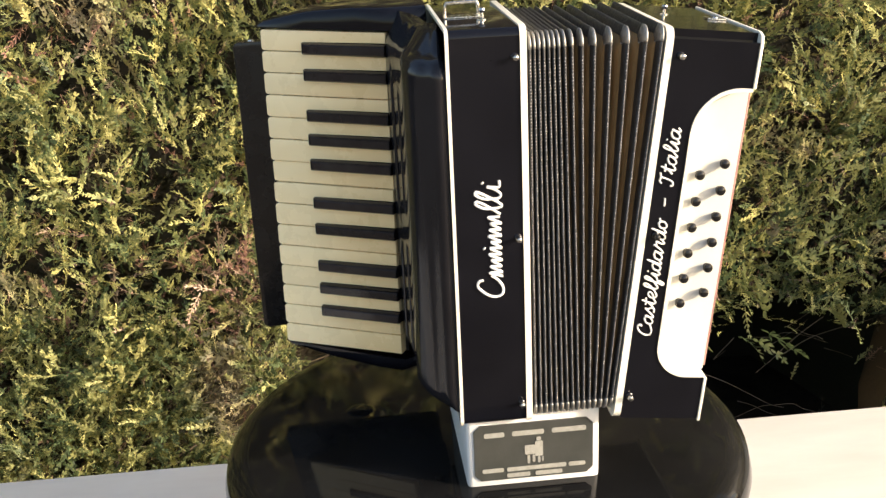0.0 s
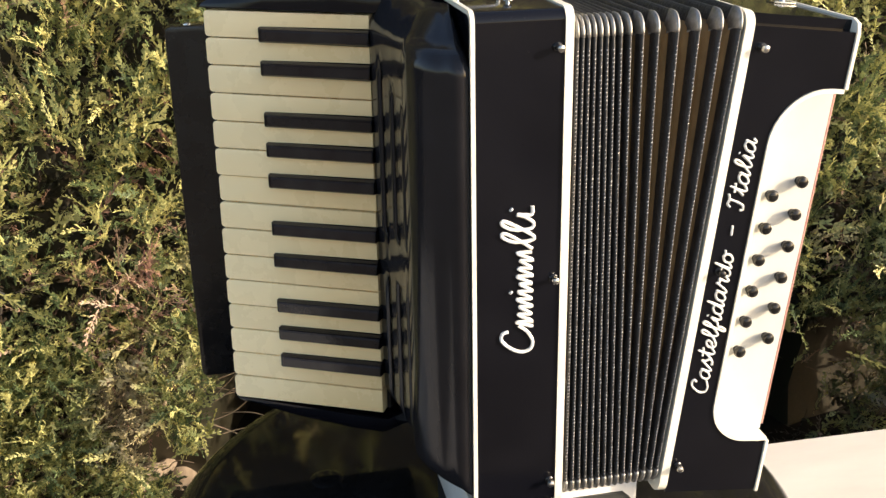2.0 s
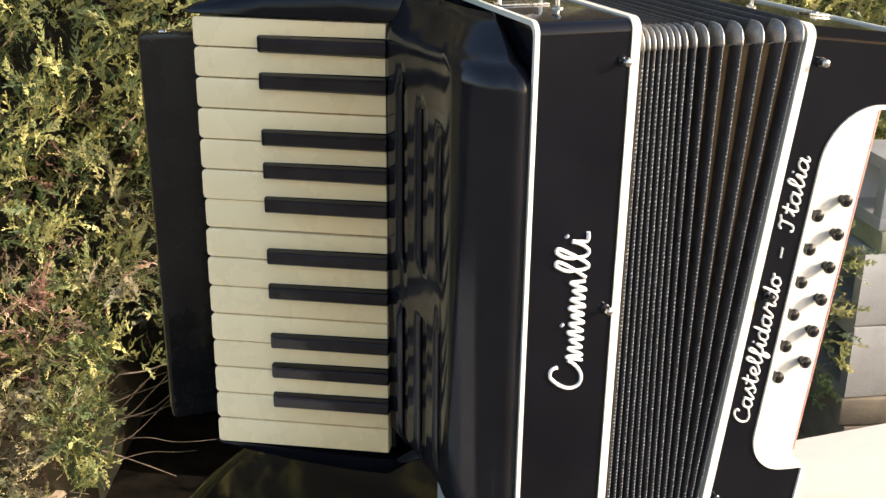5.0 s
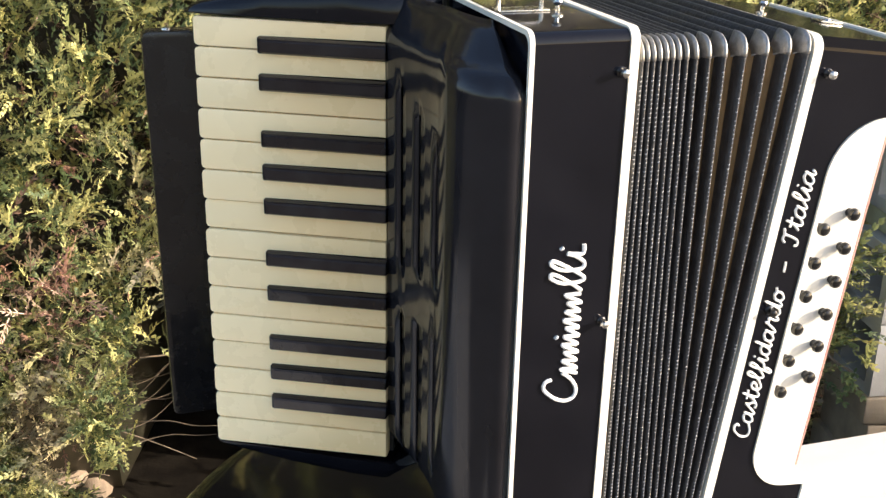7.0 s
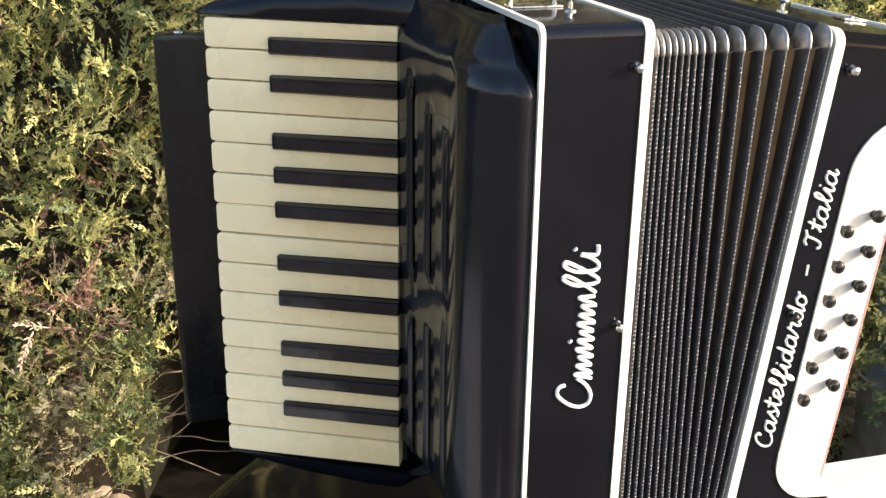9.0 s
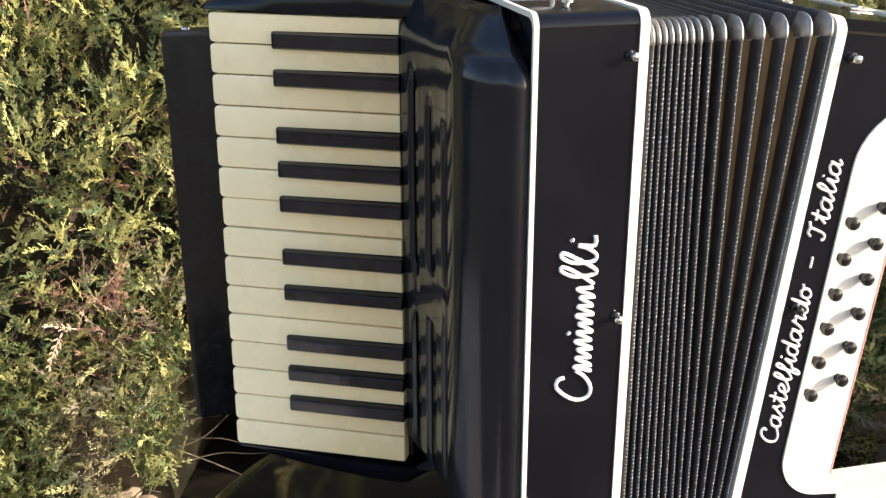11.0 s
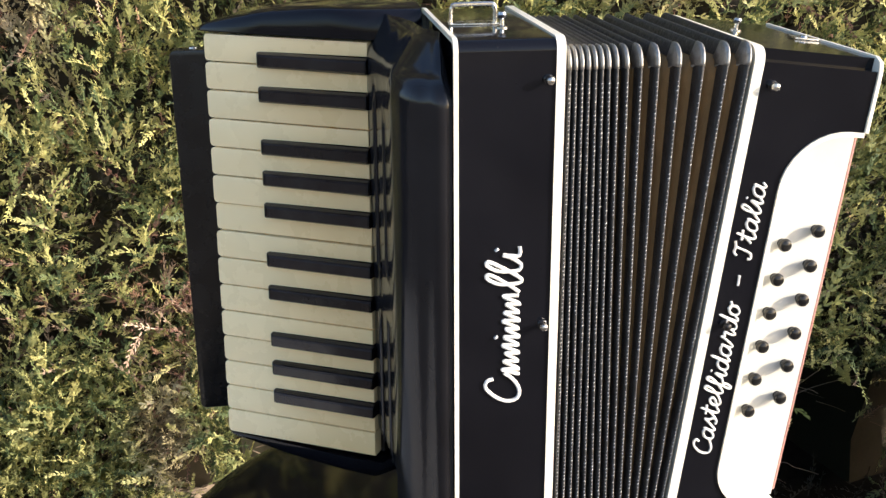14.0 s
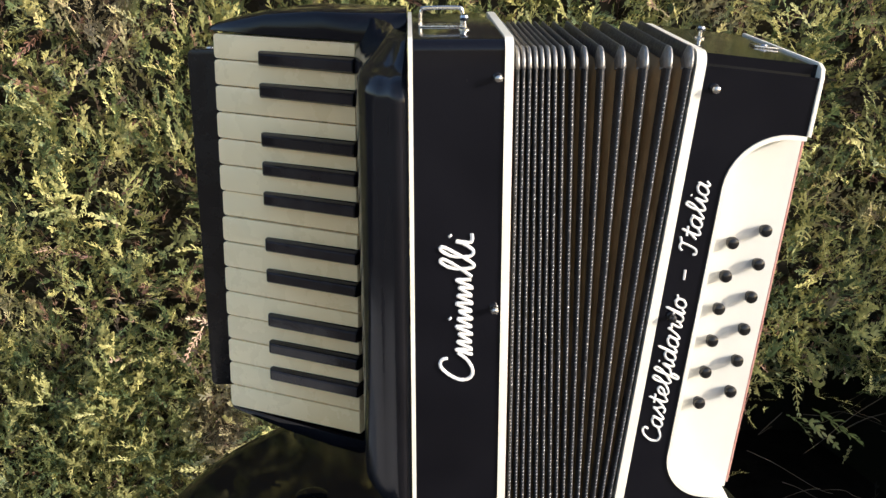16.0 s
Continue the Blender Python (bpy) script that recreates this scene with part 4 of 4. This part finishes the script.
def sprigs(name, n, x0, x1, z0, z1, depth, templ, mat, label, smin, smax, each=8):
    """Branchlets: fronds that grow together along one leaning shoot, with gaps between the shoots."""
    cx, cz, cy = hr.uniform(x0, x1, n), hr.uniform(z0, z1, n), depth[0] + (depth[1] - depth[0]) * hr.random(n)
    cd = np.stack([hr.normal(0.12, 0.55, n), -np.abs(hr.normal(0.45, 0.3, n)), hr.normal(0.85, 0.45, n)], 1)
    cd /= np.linalg.norm(cd, axis=1, keepdims=True)
    k = np.repeat(np.arange(n), each)
    m = len(k)
    step = hr.uniform(-0.035, 0.045, m)
    x, z = cx[k] + cd[k, 0] * step + hr.normal(0, 0.012, m), cz[k] + cd[k, 2] * step + hr.normal(0, 0.012, m)
    y = hedge_face(x, z) + cy[k] + cd[k, 1] * step + hr.normal(0, 0.012, m)
    keep = growing(x, z)
    d = cd[k] + hr.normal(0, 0.38, (m, 3))
    roll = np.repeat(hr.uniform(-1.2, 1.2, n), each) + hr.normal(0, 0.7, m)
    return scatter(name, templ, np.stack([x, y, z], 1)[keep], d[keep], roll[keep], hr.uniform(smin, smax, m)[keep], mat, label, hedge)


def spray(name, n, x0, x1, z0, z1, depth, templ, mat, label, smin, smax, out=1.0):
    x, z = hr.uniform(x0, x1, n), hr.uniform(z0, z1, n)
    keep = growing(x, z)
    x, z = x[keep], z[keep]
    n = len(x)
    y = hedge_face(x, z) + depth[0] + (depth[1] - depth[0]) * hr.random(n) ** 1.4
    d = np.stack([hr.normal(0, 0.75, n), -out * np.abs(hr.normal(0.70, 0.4, n)), hr.normal(0.55, 0.6, n)], 1)
    return scatter(name, templ, np.stack([x, y, z], 1), d, hr.uniform(-1.4, 1.4, n), hr.uniform(smin, smax, n), mat, label, hedge)


sprigs("foliage", 2500, -1.0, 1.6, -0.12, 1.18, (0.0, 0.07), TEMPL, LEAF, "flat green conifer sprays", 0.34, 0.64, 8)
sprigs("foliage", 480, -1.0, 1.6, -0.12, 1.18, (0.08, 0.15), TEMPL, LEAF, "green conifer sprays further in", 0.5, 0.9, 8)
sprigs("foliage", 260, -1.0, -0.25, -0.12, 0.38, (-0.02, 0.03), TEMPL, LEAF, "pale green sprays low on the hedge", 0.36, 0.66, 8)
spray("dead_foliage", 650, -1.0, 1.5, -0.12, 1.15, (0.0, 0.08), TEMPL_THIN, LEAF_DEAD, "dead pinkish-brown sprays", 0.45, 0.85)
spray("foliage", 800, -1.0, 1.3, -0.17, 0.30, (0.0, 0.20), TEMPL_THIN, LEAF, "thin green conifer sprays", 0.6, 1.1)
spray("dead_foliage", 1000, -1.0, 1.5, -0.15, 1.15, (0.05, 0.14), TEMPL_THIN, LEAF_DEAD, "dead reddish-brown sprays", 0.6, 1.1)
spray("dead_foliage", 90, -0.46, -0.30, 0.34, 0.52, (-0.02, 0.04), TEMPL_THIN, LEAF_DEAD, "dead pinkish-brown sprays", 0.5, 1.0)
spray("foliage", 900, 0.3, 1.3, -0.15, 0.22, (0.0, 0.15), TEMPL, LEAF, "low hanging conifer sprays", 0.6, 1.1)
spray("foliage", 80, 0.45, 1.25, -0.06, 0.5, (-0.14, -0.01), TEMPL, LEAF, "stray sprays standing out of the hedge", 0.7, 1.2)
# conifer sprays added here to keep skylight off the block ends
spray("foliage", 55, 1.06, 1.18, 0.06, 0.42, (-0.12, -0.02), TEMPL, LEAF, "sprays against the stacked blocks, added to shade their ends", 0.5, 1.0)
# inner sprays in the darkened colour, so the gaps read as shade
spray("inner_foliage", 2200, -1.05, 1.65, -0.12, 1.2, (0.14, 0.28), TEMPL, LEAF_SHADE, "dead brown inner sprays, darkened for the shade inside", 0.9, 1.5)
# upper hedge out of view, raised to keep sky out of the stool's gloss
spray("foliage", 1200, -2.3, 3.3, 1.15, 2.6, (0.0, 0.2), TEMPL, LEAF, "green conifer sprays at the unseen top, added to block sky", 1.2, 2.0)
spray("foliage", 450, -2.3, -0.95, 0.0, 1.2, (0.0, 0.2), TEMPL, LEAF, "green conifer sprays at the side", 1.2, 2.0)
spray("foliage", 450, 1.55, 3.3, 0.0, 1.2, (0.0, 0.2), TEMPL, LEAF, "green conifer sprays at the side", 1.2, 2.0)
# litter in the same darkened colour, standing in for shade on the soil
n = 420
lx, ly = hr.uniform(0.25, 1.25, n), hr.uniform(0.95, 1.45, n)
scatter("litter", TEMPL_THIN, np.stack([lx, ly, GROUND + hr.uniform(0.012, 0.05, n)], 1), np.stack([hr.normal(0, 1, n), hr.normal(0, 1, n), hr.normal(0.1, 0.2, n)], 1), hr.uniform(-0.5, 0.5, n), hr.uniform(0.6, 1.2, n), LEAF_SHADE, "dead sprays fallen on the soil, coloured dark for shade", hedge)
# backing mass of the hedge, its shade painted in with the dark colour
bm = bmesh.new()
# the mass is carried up unseen to the same height, against the sky
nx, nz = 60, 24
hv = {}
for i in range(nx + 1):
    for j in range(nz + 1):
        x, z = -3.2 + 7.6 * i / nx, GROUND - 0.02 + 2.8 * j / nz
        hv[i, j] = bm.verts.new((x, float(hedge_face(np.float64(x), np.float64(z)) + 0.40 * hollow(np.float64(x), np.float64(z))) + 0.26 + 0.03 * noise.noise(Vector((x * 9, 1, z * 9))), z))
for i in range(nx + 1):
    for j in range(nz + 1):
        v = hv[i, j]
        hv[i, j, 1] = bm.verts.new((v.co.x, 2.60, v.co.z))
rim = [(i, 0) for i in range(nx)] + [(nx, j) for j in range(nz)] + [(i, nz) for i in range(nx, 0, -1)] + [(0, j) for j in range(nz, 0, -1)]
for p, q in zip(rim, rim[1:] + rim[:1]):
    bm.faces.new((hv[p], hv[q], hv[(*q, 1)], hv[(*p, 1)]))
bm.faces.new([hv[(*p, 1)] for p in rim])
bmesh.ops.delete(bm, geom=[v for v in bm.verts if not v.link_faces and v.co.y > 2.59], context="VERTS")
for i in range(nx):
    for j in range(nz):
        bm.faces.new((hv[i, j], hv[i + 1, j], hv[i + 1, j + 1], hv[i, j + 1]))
core = part("inner_mass", bm, LEAF_SHADE, hedge, "twiggy inside of the hedge, coloured dark for its shade")
trand = random.Random(3)
for x in (-0.95, -0.350, 0.16):
    bm = bmesh.new()
    y = 1.62 + trand.uniform(-0.01, 0.03)
    pts = spline([(x, y, GROUND - 0.03), (x + trand.uniform(-0.02, 0.02), y - 0.01, 0.1), (x - trand.uniform(0.01, 0.05), y + 0.02, 0.45), (x - trand.uniform(0.02, 0.08), y + 0.05, 0.9)], 8)
    tube(bm, pts, [(0.047 - 0.0010 * k) * (1 + 0.05 * math.sin(k * 2.1)) for k in range(len(pts))], 20)
    for v in bm.verts:
        g = noise.noise(Vector((v.co.x * 38, v.co.y * 38, v.co.z * 9))) + 0.5 * noise.noise(Vector((v.co.x * 90, v.co.y * 90, v.co.z * 40)))
        v.co.x += 0.009 * g
        v.co.y += 0.006 * g
    part("trunk", bm, BARKPALE, hedge, "rough tan bare trunk")
for pts, r in (([(-0.62, 1.50, -0.155), (-0.53, 1.47, -0.150), (-0.45, 1.48, -0.135), (-0.42, 1.53, -0.105), (-0.38, 1.60, -0.09)], 0.020),
               ([(-0.50, 1.52, -0.10), (-0.44, 1.50, -0.075), (-0.38, 1.52, -0.080), (-0.35, 1.60, -0.09)], 0.024),
               ([(-0.37, 1.60, -0.06), (-0.40, 1.52, -0.02), (-0.375, 1.49, 0.02), (-0.365, 1.47, 0.07), (-0.345, 1.47, 0.13), (-0.36, 1.48, 0.19)], 0.008),
               ([(-0.30, 1.60, 0.02), (-0.29, 1.52, 0.06), (-0.30, 1.48, 0.12), (-0.31, 1.47, 0.18)], 0.006),
               ([(1.10, 1.40, 0.32), (1.15, 1.24, 0.25), (1.13, 1.18, 0.18), (1.18, 1.15, 0.14)], 0.005)):
    bm = bmesh.new()
    sp = spline(pts, 6)
    tube(bm, sp, [r * (1.0 - 0.45 * q / len(sp)) * (1 + 0.15 * math.sin(q * 1.9)) for q in range(len(sp))], 8)
    part("branch", bm, BARKPALE, hedge, "pale bare branch")
for k in range(9):
    x, y, z = -0.27 + trand.uniform(-0.03, 0.05), 1.50 + trand.uniform(-0.06, 0.06), trand.uniform(-0.02, 0.16)
    p = [Vector((x, y, z))]
    rise = trand.uniform(-0.1, 0.5)
    for q in range(4):
        rise += trand.uniform(-0.55, 0.6)
        p.append(p[-1] + Vector((0.045, -0.012 + trand.uniform(-0.015, 0.015), 0.045 * rise)) * trand.uniform(0.6, 1.4))
    bm = bmesh.new()
    sp = spline(p, 4)
    tube(bm, sp, [0.0012 * (1 - 0.6 * q / len(sp)) for q in range(len(sp))], 5)
    part("twig", bm, BARK, hedge)
for k in range(110):
    x = trand.uniform(-1.0, -0.33) if k < 90 else trand.uniform(0.45, 1.15)
    y = 1.46 + trand.uniform(-0.08, 0.12)
    z = trand.uniform(-0.1, 0.22)
    a = trand.uniform(0, 6.28)
    ln = trand.uniform(0.10, 0.32)
    p = [Vector((x, y, z))]
    for q in range(4):
        a += trand.uniform(-0.6, 0.6)
        p.append(p[-1] + Vector((math.cos(a), -0.35 * abs(math.sin(a)), 0.6 * math.sin(a * 1.7))) * ln / 4)
    bm = bmesh.new()
    sp = spline(p, 4)
    thick = trand.uniform(0.0013, 0.0032) * (1.0 if k < 90 else 0.45)
    tube(bm, sp, [thick * (1 - 0.6 * q / len(sp)) for q in range(len(sp))], 5)
    part("twig", bm, BARK, hedge)
